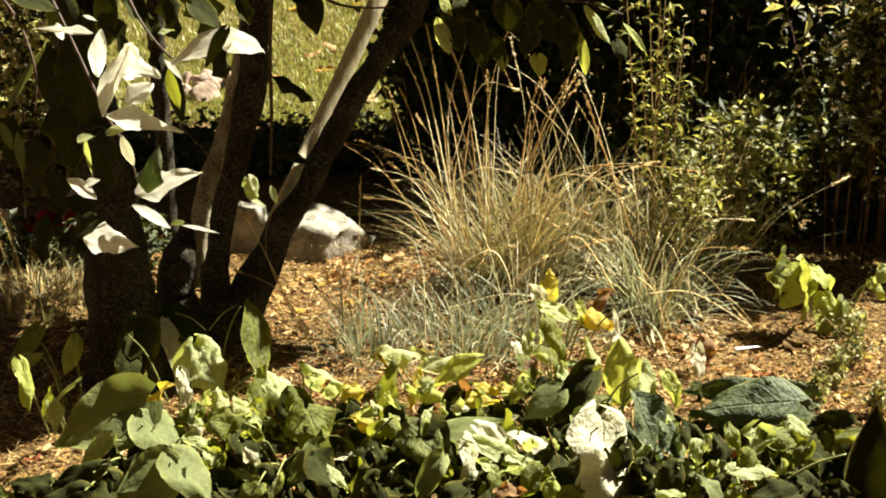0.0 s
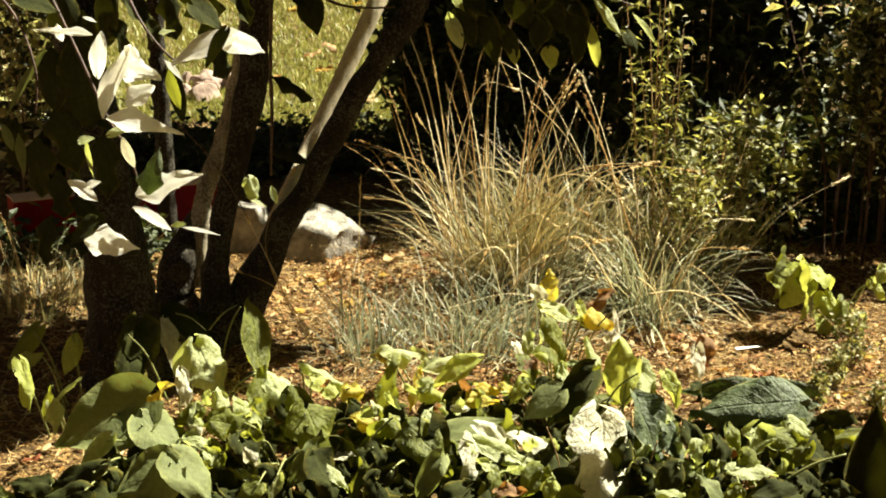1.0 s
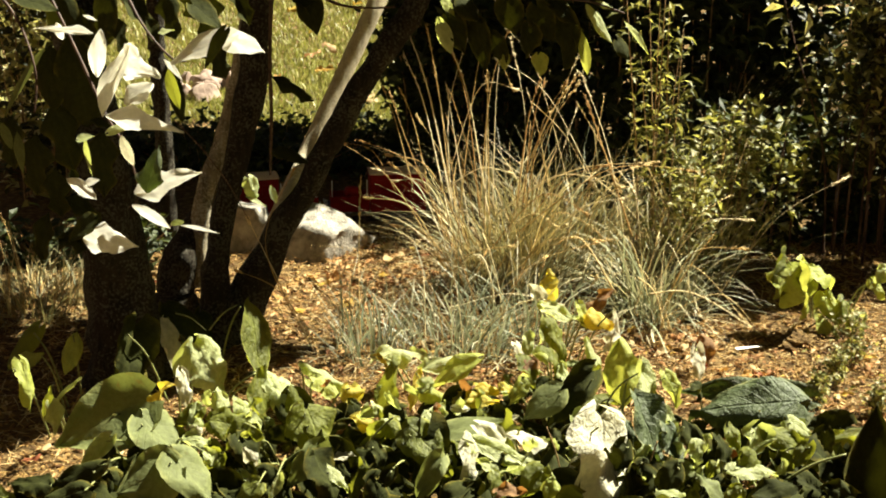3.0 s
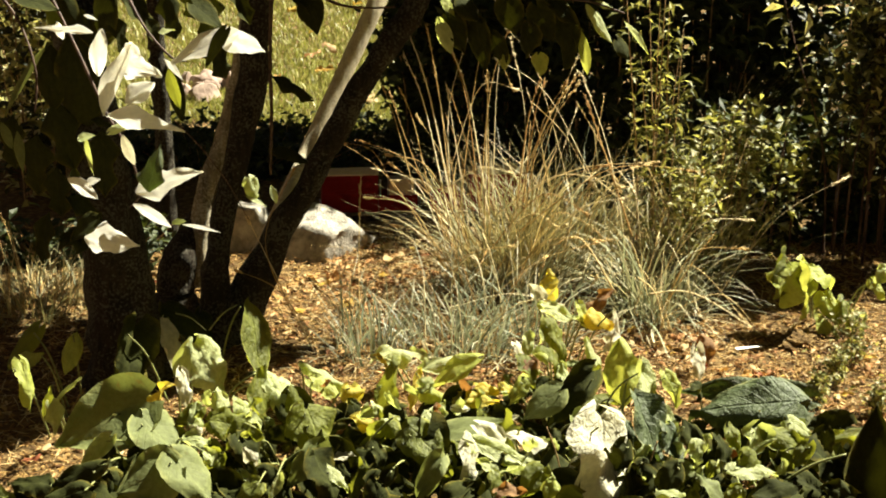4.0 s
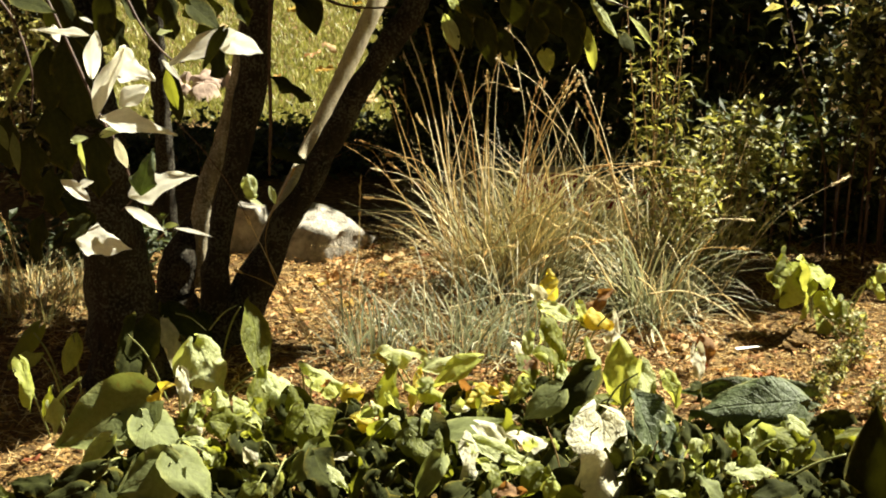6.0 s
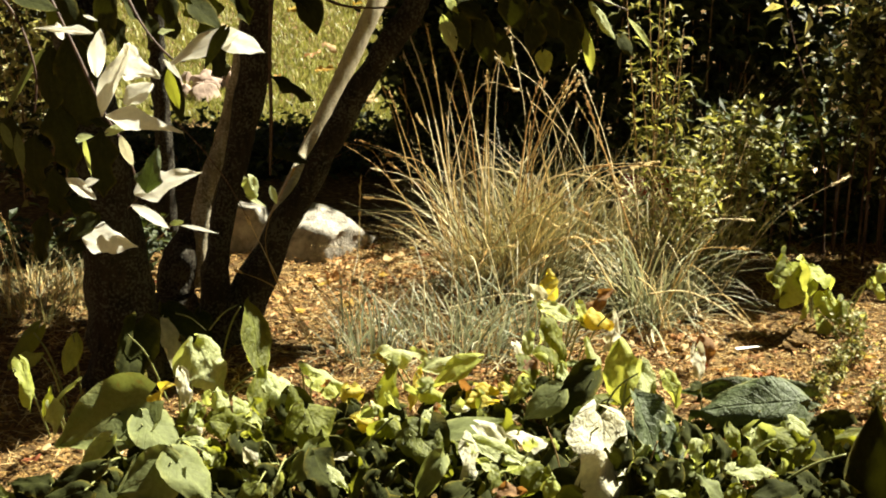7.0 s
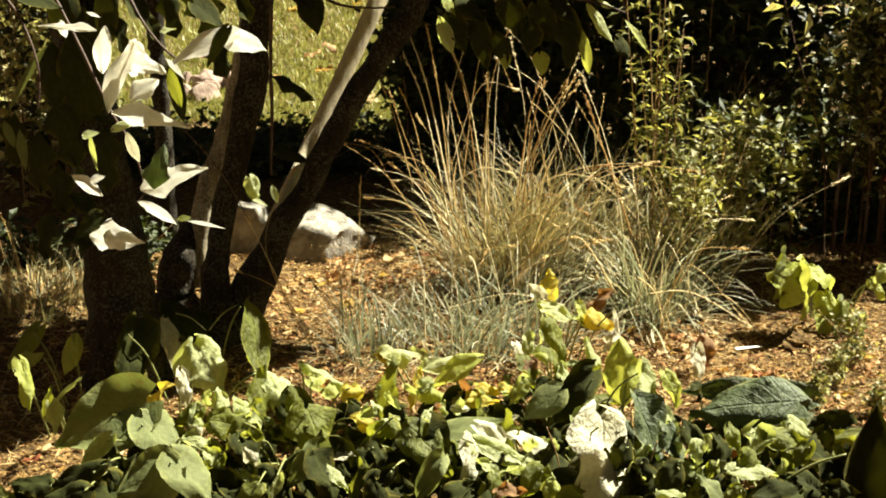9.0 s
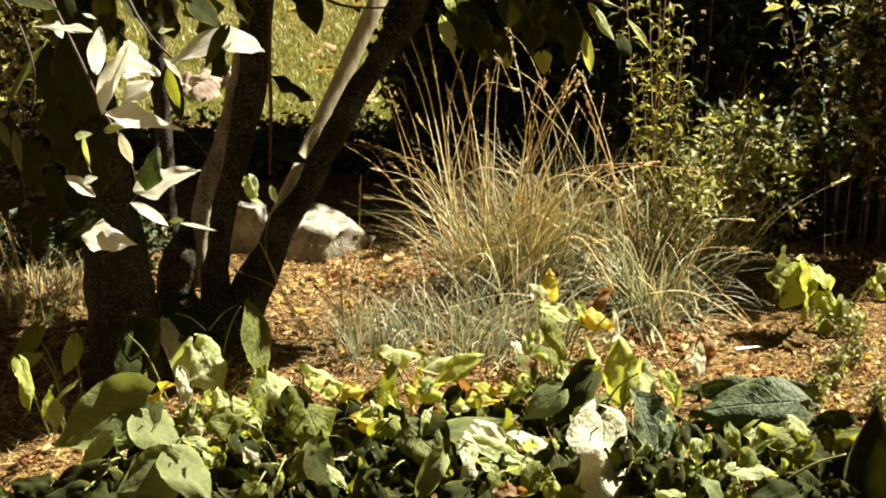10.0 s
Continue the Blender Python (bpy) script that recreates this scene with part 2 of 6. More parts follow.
def sheet(name, verts, faces, material, parent=None, label="", uv=None, smooth=True):
    """A mesh object from computed vertices; uv: one pair per vertex."""
    me = bpy.data.meshes.new(name)
    me.from_pydata([tuple(v) for v in verts], [], [tuple(f) for f in faces])
    if uv is not None:
        layer = me.uv_layers.new(name="leaf")
        idx = np.empty(len(me.loops), dtype=np.int32)
        me.loops.foreach_get("vertex_index", idx)
        layer.data.foreach_set("uv", np.asarray(uv, dtype=np.float32)[idx].ravel())
    if smooth:
        me.shade_smooth()
    return mesh_object(name, me, material, parent, label)


def thing(name, x, y, z, label, category, group="", kind=""):
    ob = new(name)
    ob.empty_display_size = 0.05
    ob.location = (x, y, z)
    return tagged(ob, label, category, group, kind)


def smooth_line(points, n):
    """Points along a Catmull-Rom line; each point may carry a radius as its fourth value."""
    p = np.array([points[0], *points, points[-1]], dtype=float)
    out = []
    for i in range(len(points) - 1):
        a, b, c, d = p[i:i + 4]
        for k in range(n):
            t = k / n
            out.append(0.5 * (2 * b + (c - a) * t + (2 * a - 5 * b + 4 * c - d) * t * t + (3 * b - a - 3 * c + d) * t ** 3))
    out.append(p[-1])
    return out


def tube(bm, line, sides=8, wobble=0.0, seed=0.0):
    """A tapered, slightly uneven tube along (x, y, z, radius) points."""
    rings = []
    for i, p in enumerate(line):
        c, r = Vector(p[:3]), p[3]
        ahead = Vector(line[min(i + 1, len(line) - 1)][:3]) - Vector(line[max(i - 1, 0)][:3])
        q = ahead.to_track_quat("Z", "Y")
        ring = []
        for k in range(sides):
            a = 2 * math.pi * k / sides
            d = q @ Vector((math.cos(a), math.sin(a), 0))
            rr = r
            if wobble:
                rr *= 1 + wobble * noise.noise((c + d * r) * 14 + Vector((seed, 0, 0))) + 0.4 * wobble * noise.noise((c + d * r) * 55)
            ring.append(bm.verts.new(c + d * rr))
        rings.append(ring)
    for a, b in zip(rings, rings[1:]):
        for k in range(sides):
            bm.faces.new((a[k], a[(k + 1) % sides], b[(k + 1) % sides], b[k]))
    bm.faces.new(rings[0][::-1])
    bm.faces.new(rings[-1])


def block(bm, x0, x1, y0, y1, z0, z1, bevel=0.0):
    """A box with bevelled edges."""
    verts = bmesh.ops.create_cube(bm, size=1)["verts"]
    for v in verts:
        v.co = Vector(((x0 + x1) / 2 + v.co.x * (x1 - x0), (y0 + y1) / 2 + v.co.y * (y1 - y0), (z0 + z1) / 2 + v.co.z * (z1 - z0)))
    if bevel:
        edges = list({e for v in verts for e in v.link_edges})
        bmesh.ops.bevel(bm, geom=edges, offset=bevel, segments=2, affect="EDGES")


PROFILES = {
    "heart": ((0, 0.20), (0.05, 0.62), (0.15, 0.90), (0.30, 1.0), (0.5, 0.88), (0.7, 0.58), (0.87, 0.24), (1, 0.0)),
    "oval": ((0, 0.04), (0.1, 0.46), (0.28, 0.88), (0.48, 1.0), (0.68, 0.86), (0.86, 0.48), (0.96, 0.18), (1, 0.0)),
    "lobed": ((0, 0.08), (0.08, 0.40), (0.20, 0.80), (0.28, 1.0), (0.36, 0.74), (0.48, 0.48), (0.60, 0.52), (0.72, 0.72), (0.80, 0.50), (0.90, 0.20), (1, 0.0)),
    "pointed": ((0, 0.06), (0.10, 0.40), (0.22, 0.80), (0.30, 1.0), (0.35, 0.80), (0.50, 0.56), (0.62, 0.50), (0.80, 0.26), (1, 0.0)),
    "lance": ((0, 0.05), (0.15, 0.6), (0.35, 1.0), (0.6, 0.8), (0.85, 0.3), (1, 0.0)),
}


def leaf_sheet(L, W, shape, fold, droop, curl, wave, seed, nu=16, nv=8):
    """Vertices, faces and uv of one leaf: its stalk end at the origin, its tip towards +y, its face up."""
    us, ws = zip(*PROFILES[shape])
    nu = nu * 3 // 2 if shape == "lobed" else nu
    verts, uv = [], []
    y = z = 0.0
    ruffle = 0.11
    roll_edge = (0.5, -0.5, 0.8, -0.7, 0.1)[int(seed * 10) % 5] * min(1.0, 5 * wave)
    for i in range(nu + 1):
        u = i / nu
        if i:
            ang = -droop * (u - 0.5 / nu)
            y += math.cos(ang) * L / nu
            z += math.sin(ang) * L / nu
        w = float(np.interp(u, us, ws)) * W / 2
        for j in range(nv + 1):
            v = 2 * j / nv - 1
            back = 0.16 * L * abs(v) ** 1.6 * (1 - u) ** 4 if shape == "heart" else 0.0
            if shape == "lobed":
                back = -0.10 * L * abs(v) ** 1.5
            rag = 1 + 0.07 * noise.noise((u * 9, v * 3, seed)) * abs(v)
            lift = fold * abs(v) * w - curl * v * v * w * (0.6 + u)
            lift += 1.7 * wave * W * noise.noise((u * 3.1 + seed, v * 1.7, seed * 1.7)) * (0.3 + abs(v))
            lift += 0.6 * wave * W * noise.noise((u * 9 + seed, v * 6, seed)) * (0.2 + abs(v))
            lift += ruffle * W * v * v * math.sin(u * 11 + seed * 5 + (2.1 if v > 0 else 0)) * min(1.0, 4 * wave)
            lift += roll_edge * W * max(0.0, abs(v) - 0.55) ** 2
            verts.append((v * w * rag, y - back, z + lift))
            uv.append((0.5 + v / 2, u))
    n = nv + 1
    faces = [(i * n + j, i * n + j + 1, (i + 1) * n + j + 1, (i + 1) * n + j) for i in range(nu) for j in range(nv)]
    return verts, faces, uv


def leaf_turn(aim, away, roll):
    """The turn of a leaf whose tip points at the angle aim (0 right, 90 up) and the angle away into the distance, rolled about its rib."""
    a, b = radians(aim), radians(away)
    Y = Vector((math.cos(a) * math.cos(b), math.sin(b), math.sin(a) * math.cos(b)))
    up = Vector((0, -0.5, 0.87))
    Z = (up - Y * up.dot(Y)).normalized()
    Z = Matrix.Rotation(radians(roll), 3, Y) @ Z
    X = Y.cross(Z)
    return Matrix((X, Y, Z)).transposed()


leaf_count = [0]


def leaf(plant, x, y, z, aim, away, roll, L, W, tone, shape="heart", fold=None, droop=None, curl=None, wave=0.15, name="leaf", label=""):
    """A leaf of the plant with its middle at (x, y, z)."""
    leaf_count[0] += 1
    rng = random.Random(leaf_count[0])
    fold = rng.uniform(0.05, 0.55) if fold is None else fold
    droop = rng.uniform(0.5, 1.3) if droop is None else droop
    curl = rng.uniform(0.1, 0.8) if curl is None else curl
    verts, faces, uv = leaf_sheet(L, W, shape, fold, droop, curl, wave, leaf_count[0] * 1.37)
    ob = sheet(name, verts, faces, M[tone], plant, label, uv)
    R = leaf_turn(aim, away, roll)
    mid = Vector(verts[len(verts) // 2])
    where = Vector((x, y, z)) - R @ mid - origin(plant)
    ob.matrix_local = Matrix.Translation(where) @ R.to_4x4()
    return ob


def stalk(plant, ax, ay, az, bx, by, bz, r=0.0025, sag=0.03, tone="stalk", name="stalk"):
    """A stalk of the plant from the ground up to a leaf."""
    o = plant.location
    a, b = Vector((ax, ay, az)) - o, Vector((bx, by, bz)) - o
    m = (a + b) / 2 + Vector((0, 0, sag))
    bm = bmesh.new()
    tube(bm, smooth_line([(*a, r), (*m, r * 0.9), (*b, r * 0.7)], 5), 6)
    return part(name, bm, M[tone], plant)


def blades(rng, n, r0, hmin, hmax, lean, bend, width, seg=7, squash=1.0):
    """n arching blades of grass that rise from a round foot: vertices, faces, uv."""
    verts, faces, uv = [], [], []
    for _ in range(n):
        az = rng.uniform(0, 2 * math.pi)
        rr = r0 * math.sqrt(rng.uniform(0, 1))
        baz = az + rng.normal(0, 0.7)
        bx, by = rr * math.cos(baz), rr * math.sin(baz) * squash
        L = rng.uniform(hmin, hmax)
        th = abs(rng.normal(0, lean)) * (0.5 + rr / r0)
        k = bend * rng.uniform(0.3, 1.5)
        w = width * (0.35 + 1.2 * rng.uniform(0, 1) ** 1.6)
        px, pz = 0.0, 0.0
        tx, ty = -math.sin(az), math.cos(az)
        tw = rng.normal(0, 0.5)
        drift, kink, phase = rng.normal(0, 0.30), rng.normal(0, 0.10), rng.uniform(0, 6.3)
        first = len(verts)
        for i in range(seg + 1):
            u = i / seg
            ww = w * (1 - u ** 2.2) * 0.5 + 0.00015
            ax = az + tw
            dx, dy = -math.sin(ax), math.cos(ax)
            off = (drift * u * u + kink * u * math.sin(4 * u + phase)) * L
            cx, cy = bx + px * math.cos(az) + off * tx, by + px * math.sin(az) + off * ty
            z = max(pz, 0.004)
            verts.append((cx - dx * ww, cy - dy * ww, z))
            verts.append((cx + dx * ww, cy + dy * ww, z))
            uv += [(0.0, u), (1.0, u)]
            ang = th + k * u ** 1.4
            px += math.sin(ang) * L / seg
            pz += math.cos(ang) * L / seg
        faces += [(first + 2 * i, first + 2 * i + 1, first + 2 * i + 3, first + 2 * i + 2) for i in range(seg)]
    return verts, faces, uv


def seed_stalk(plant, rng, bx, by, az, L, th, k, head, r=0.0017, name="seed_stalk"):
    """A flowering stalk of grass with a narrow head of spikelets."""
    line, px, pz, n = [], 0.0, 0.0, 12
    for i in range(n + 1):
        u = i / n
        line.append((bx + px * math.cos(az), by + px * math.sin(az), pz, r * (1 - 0.55 * u)))
        ang = th + k * u ** 1.6
        px += math.sin(ang) * L / n
        pz += math.cos(ang) * L / n
    bm = bmesh.new()
    tube(bm, line, 4)
    tops = [Vector(p[:3]) for p in line]
    m = 26
    for i in range(m):
        u = 1 - head * (1 - rng.uniform(0, 0.999))
        f = u * n
        a = tops[min(int(f), n - 1)].lerp(tops[min(int(f) + 1, n)], f - int(f))
        d = (tops[min(int(f) + 1, n)] - tops[max(int(f) - 1, 0)]).normalized()
        side = Vector((rng.normal(), rng.normal(), rng.normal())).normalized()
        tip = a + (d * 0.95 + side * 0.3) * rng.uniform(0.006, 0.015)
        w = d.cross(side).normalized() * rng.uniform(0.0006, 0.0014)
        mid = a.lerp(tip, 0.45)
        v = [bm.verts.new(q) for q in (a, mid + w, tip, mid - w, mid + side * 0.0016)]
        for f3 in ((0, 1, 4), (1, 2, 4), (2, 3, 4), (3, 0, 4), (0, 3, 2, 1)):
            bm.faces.new([v[q] for q in f3])
    return part(name, bm, M["seed"], plant)


def scatter_leaves(rng, centres, normals, size, aspect=0.5):
    """Small folded leaves at the given places: two faces each side of the rib."""
    c, nrm = np.asarray(centres), np.asarray(normals)
    n = len(c)
    d = rng.normal(size=(n, 3))
    d[:, 2] -= 0.25
    d -= nrm * (d * nrm).sum(1, keepdims=True)
    d /= np.linalg.norm(d, axis=1, keepdims=True) + 1e-9
    s = np.cross(d, nrm)
    L = size * rng.uniform(0.6, 1.35, (n, 1))
    w = L * aspect * 0.5
    bend = nrm * L * 0.12
    v = np.stack([c - d * L / 2 - bend * 0.5, c + s * w + bend, c - s * w + bend, c + d * L * 0.1 + bend * 0.2, c + d * L / 2 - bend], 1)
    verts = v.reshape(-1, 3)
    k = np.arange(n)[:, None] * 5
    faces = np.concatenate([k + np.array([[0, 1, 3]]), k + np.array([[1, 4, 3]]), k + np.array([[0, 3, 2]]), k + np.array([[3, 4, 2]])])
    return verts.tolist(), faces.tolist()


def shrub(name, x, y, h, spread, depth, stems, per_stem, size, tone, label, category, seed, aspect=0.5, lean=0.35, bare=0.1, stalk_tone="dry_stalk", twig=0.05, r=0.004):
    """A bush of upright leaning stems, each with leaves all along it."""
    rng = np.random.default_rng(seed)
    top = thing(name, x, y, 0, label, category)
    centres, normals = [], []
    for i in range(stems):
        bx, by = rng.uniform(-0.5, 0.5) * spread * 0.7, rng.uniform(-0.5, 0.5) * depth * 0.8
        hh = h * rng.uniform(0.7, 1.05)
        tx = bx + rng.normal(0, lean) * hh * 0.5 + bx * 0.4
        ty = by + rng.normal(0, lean) * hh * 0.3
        line = smooth_line([(bx, by, -0.01, r), (bx * 0.9 + tx * 0.1, by * 0.9 + ty * 0.1, hh * 0.35, r * 0.8), (bx * 0.4 + tx * 0.6, by * 0.4 + ty * 0.6, hh * 0.7, r * 0.6), (tx, ty, hh, r * 0.25)], 5)
        bm = bmesh.new()
        tube(bm, line, 5)
        part("stem", bm, M[stalk_tone], top)
        for _ in range(per_stem):
            u = bare + (1 - bare) * rng.uniform(0, 1)
            f = u * (len(line) - 1)
            p = np.array(line[int(f)][:3])
            side = rng.normal(size=3)
            side[2] *= 0.6
            side /= np.linalg.norm(side)
            p = p + side * abs(rng.normal(0, twig)) + side * size * 0.5
            p[2] = max(p[2], 0.01)
            centres.append(p)
            nn = np.array((0, -0.15, 0.9)) + rng.normal(0, 0.55, 3)
            normals.append(nn / np.linalg.norm(nn))
    verts, faces = scatter_leaves(rng, centres, normals, size, aspect)
    tagged(sheet("foliage", verts, faces, M[tone], top, "", None, False), kind="stuff")
    return top


# ---- ground ----
def ground_height(x, y):
    """Gentle rises of the bed; level under the track and out in the lawn."""
    bed = max(0.0, min(1.0, (4.75 - y) / 0.4))
    return bed * (0.012 * noise.noise((x * 2.2, y * 2.2, 0)) + 0.006 * noise.noise((x * 9, y * 9, 3)))


def spaced(fine0, fine1, step, far):
    out = list(np.arange(fine0, fine1 + 1e-6, step))
    d = step
    while out[-1] < far:
        d *= 1.6
        out.append(out[-1] + d)
    d = step
    while out[0] > -far:
        d *= 1.6
        out.insert(0, out[0] - d)
    return out


def build_ground():
    xs, ys = spaced(-1.9, 1.9, 0.025, 600), spaced(2.3, 6.5, 0.025, 600)
    verts = [(x, y, ground_height(x, y) + (0.004 * noise.noise((x * 31, y * 31, 7)) if abs(x) < 1.9 and 2.3 < y < 6.4 else 0)) for y in ys for x in xs]
    n = len(xs)
    faces = [(j * n + i, j * n + i + 1, (j + 1) * n + i + 1, (j + 1) * n + i) for j in range(len(ys) - 1) for i in range(n - 1)]
    tagged(sheet("ground", verts, faces, M["soil"]), "brown garden soil strewn with dry bark mulch", "ground", kind="structure")


build_ground()


def build_mulch():
    """Chips and dry straw that lie on the soil."""
    rng = np.random.default_rng(5)
    verts, faces = [], []
    for k in range(40000):
        x, y = rng.uniform(-1.7, 1.7), rng.uniform(2.6, 4.85)
        if abs(x) > 0.33 * y + 0.1:
            continue
        straw = k % 5 < 4
        L = rng.uniform(0.012, 0.060) if straw else rng.uniform(0.005, 0.018)
        w = 0.0019 if straw else L * rng.uniform(0.25, 0.6)
        t = 0.0012 if straw else rng.uniform(0.002, 0.005)
        a, tilt, side = rng.uniform(0, math.pi), rng.normal(0, 0.25), rng.normal(0, 0.3)
        R = Euler((side, tilt, a)).to_matrix()
        c = Vector((x, y, ground_height(x, y) + abs(math.sin(tilt)) * L * 0.4 + t))
        f = len(verts)
        for dx, dy, dz in ((-1, -0.7, -1), (1, -1, -1), (0.8, 1, -1), (-1, 0.8, -1), (-0.9, -0.6, 1), (0.9, -0.8, 1), (0.75, 0.9, 1), (-0.8, 0.7, 1)):
            verts.append(tuple(c + R @ Vector((dx * L / 2, dy * w / 2, dz * t / 2))))
        faces += [(f, f + 3, f + 2, f + 1), (f + 4, f + 5, f + 6, f + 7), (f, f + 1, f + 5, f + 4), (f + 1, f + 2, f + 6, f + 5), (f + 2, f + 3, f + 7, f + 6), (f + 3, f, f + 4, f + 7)]
    tagged(sheet("mulch", verts, faces, M["chips"], smooth=False), "loose brown bark chips and dry straw on soil", "mulch", kind="stuff")


build_mulch()


def build_lawn():
    rng = np.random.default_rng(8)
    verts, faces, uv = [], [], []
    for _ in range(52000):
        y = 6.35 + 6.5 * rng.uniform(0, 1) ** 1.3
        x = rng.uniform(-0.31 * y - 0.1, 0.3)
        if y < 6.5 + 0.12 * math.sin(x * 5):
            continue
        hgt, a = rng.uniform(0.02, 0.05), rng.uniform(0, 2 * math.pi)
        w = rng.uniform(0.003, 0.006)
        lx, ly = rng.normal(0, 0.4) * hgt, rng.normal(0, 0.4) * hgt
        dx, dy = w * math.cos(a), w * math.sin(a)
        f = len(verts)
        verts += [(x - dx, y - dy, 0), (x + dx, y + dy, 0), (x + lx * 0.4 + dx * 0.7, y + ly * 0.4 + dy * 0.7, hgt * 0.6), (x + lx * 0.4 - dx * 0.7, y + ly * 0.4 - dy * 0.7, hgt * 0.6), (x + lx, y + ly, hgt)]
        uv += [(0, 0), (1, 0), (1, 0.6), (0, 0.6), (0.5, 1)]
        faces += [(f, f + 1, f + 2, f + 3), (f + 3, f + 2, f + 4)]
    tagged(sheet("lawn", verts, faces, M["lawn"], uv=uv), "short green lawn with dry yellow patches", "lawn", kind="stuff")


build_lawn()


# ---- garden railway ----
def track_y(x):
    """The line of the track: a wide bend that runs out straight."""
    return 5.0 - 0.21 * min(0.0, x - 0.05) ** 2


def track_place(s):
    """Place and heading at s metres along the track; s = 0 at x = 0.05."""
    x, step = 0.05, 0.01
    left = abs(s)
    sign = 1 if s > 0 else -1
    while left > 1e-9:
        d = min(step, left)
        slope = (track_y(x + 0.001) - track_y(x - 0.001)) / 0.002
        x += sign * d / math.sqrt(1 + slope * slope)
        left -= d
    slope = (track_y(x + 0.001) - track_y(x - 0.001)) / 0.002
    return x, track_y(x), math.degrees(math.atan(slope))


RAIL_TOP = 0.022


def build_track():
    top = thing("railway_track", 0, 0, 0, "model railway track with brass rails on brown sleepers", "railway track", kind="structure")
    places = [track_place(-1.9 + 0.05 * i) for i in range(106)]
    for side in (-0.0225, 0.0225):
        bm = bmesh.new()
        rows = []
        for x, y, a in places:
            nx, ny = -math.sin(radians(a)), math.cos(radians(a))
            rows.append([bm.verts.new((x + nx * (side + o), y + ny * (side + o), z)) for o, z in ((-0.0025, 0.014), (-0.0012, 0.015), (-0.0016, RAIL_TOP), (0.0016, RAIL_TOP), (0.0012, 0.015), (0.0025, 0.014))])
        for p, q in zip(rows, rows[1:]):
            for k in range(6):
                bm.faces.new((p[k], p[(k + 1) % 6], q[(k + 1) % 6], q[k]))
        part("rail", bm, M["brass"], top)
    me = None
    for i in range(112):
        x, y, a = track_place(-1.85 + 0.045 * i)
        if me is None:
            bm = bmesh.new()
            block(bm, -0.009, 0.009, -0.042, 0.042, 0.004, 0.0145, 0.0015)
            first = part("sleeper", bm, M["sleeper"], top, smooth=False)
            me = first.data
            ob = first
        else:
            ob = new("sleeper", me)
            ob.parent = top
        ob.matrix_local = pose(x, y, 0, 0, 0, a)


build_track()


def wheelset(vehicle, x):
    bm = bmesh.new()
    for sy in (-0.024, 0.024):
        out = 0.003 if sy > 0 else -0.003
        bmesh.ops.create_cone(bm, cap_ends=True, segments=18, radius1=0.0155, radius2=0.0155, depth=0.006, matrix=Matrix.Translation((0, sy, 0)) @ Matrix.Rotation(radians(90), 4, "X"))
        bmesh.ops.create_cone(bm, cap_ends=True, segments=18, radius1=0.018, radius2=0.018, depth=0.0016, matrix=Matrix.Translation((0, sy - out, 0)) @ Matrix.Rotation(radians(90), 4, "X"))
        for k in range(5):
            m = Matrix.Translation((0, sy + out, 0)) @ Matrix.Rotation(radians(72 * k), 4, "Y") @ Matrix.Translation((0.007, 0, 0))
            bmesh.ops.create_cube(bm, size=1, matrix=m @ Matrix.Diagonal((0.012, 0.002, 0.003, 1)))
    bmesh.ops.create_cone(bm, cap_ends=True, segments=8, radius1=0.003, radius2=0.003, depth=0.05, matrix=Matrix.Rotation(radians(90), 4, "X"))
    w = part("wheelset", bm, M["steel"], vehicle, "grey metal wheels on an axle", False)
    w.location = (x, 0, 0.0155)
    return w


def boxes(name, items, material, parent, label=""):
    """One part made of several bevelled boxes."""
    bm = bmesh.new()
    for it in items:
        block(bm, *it)
    return part(name, bm, material, parent, label, False)


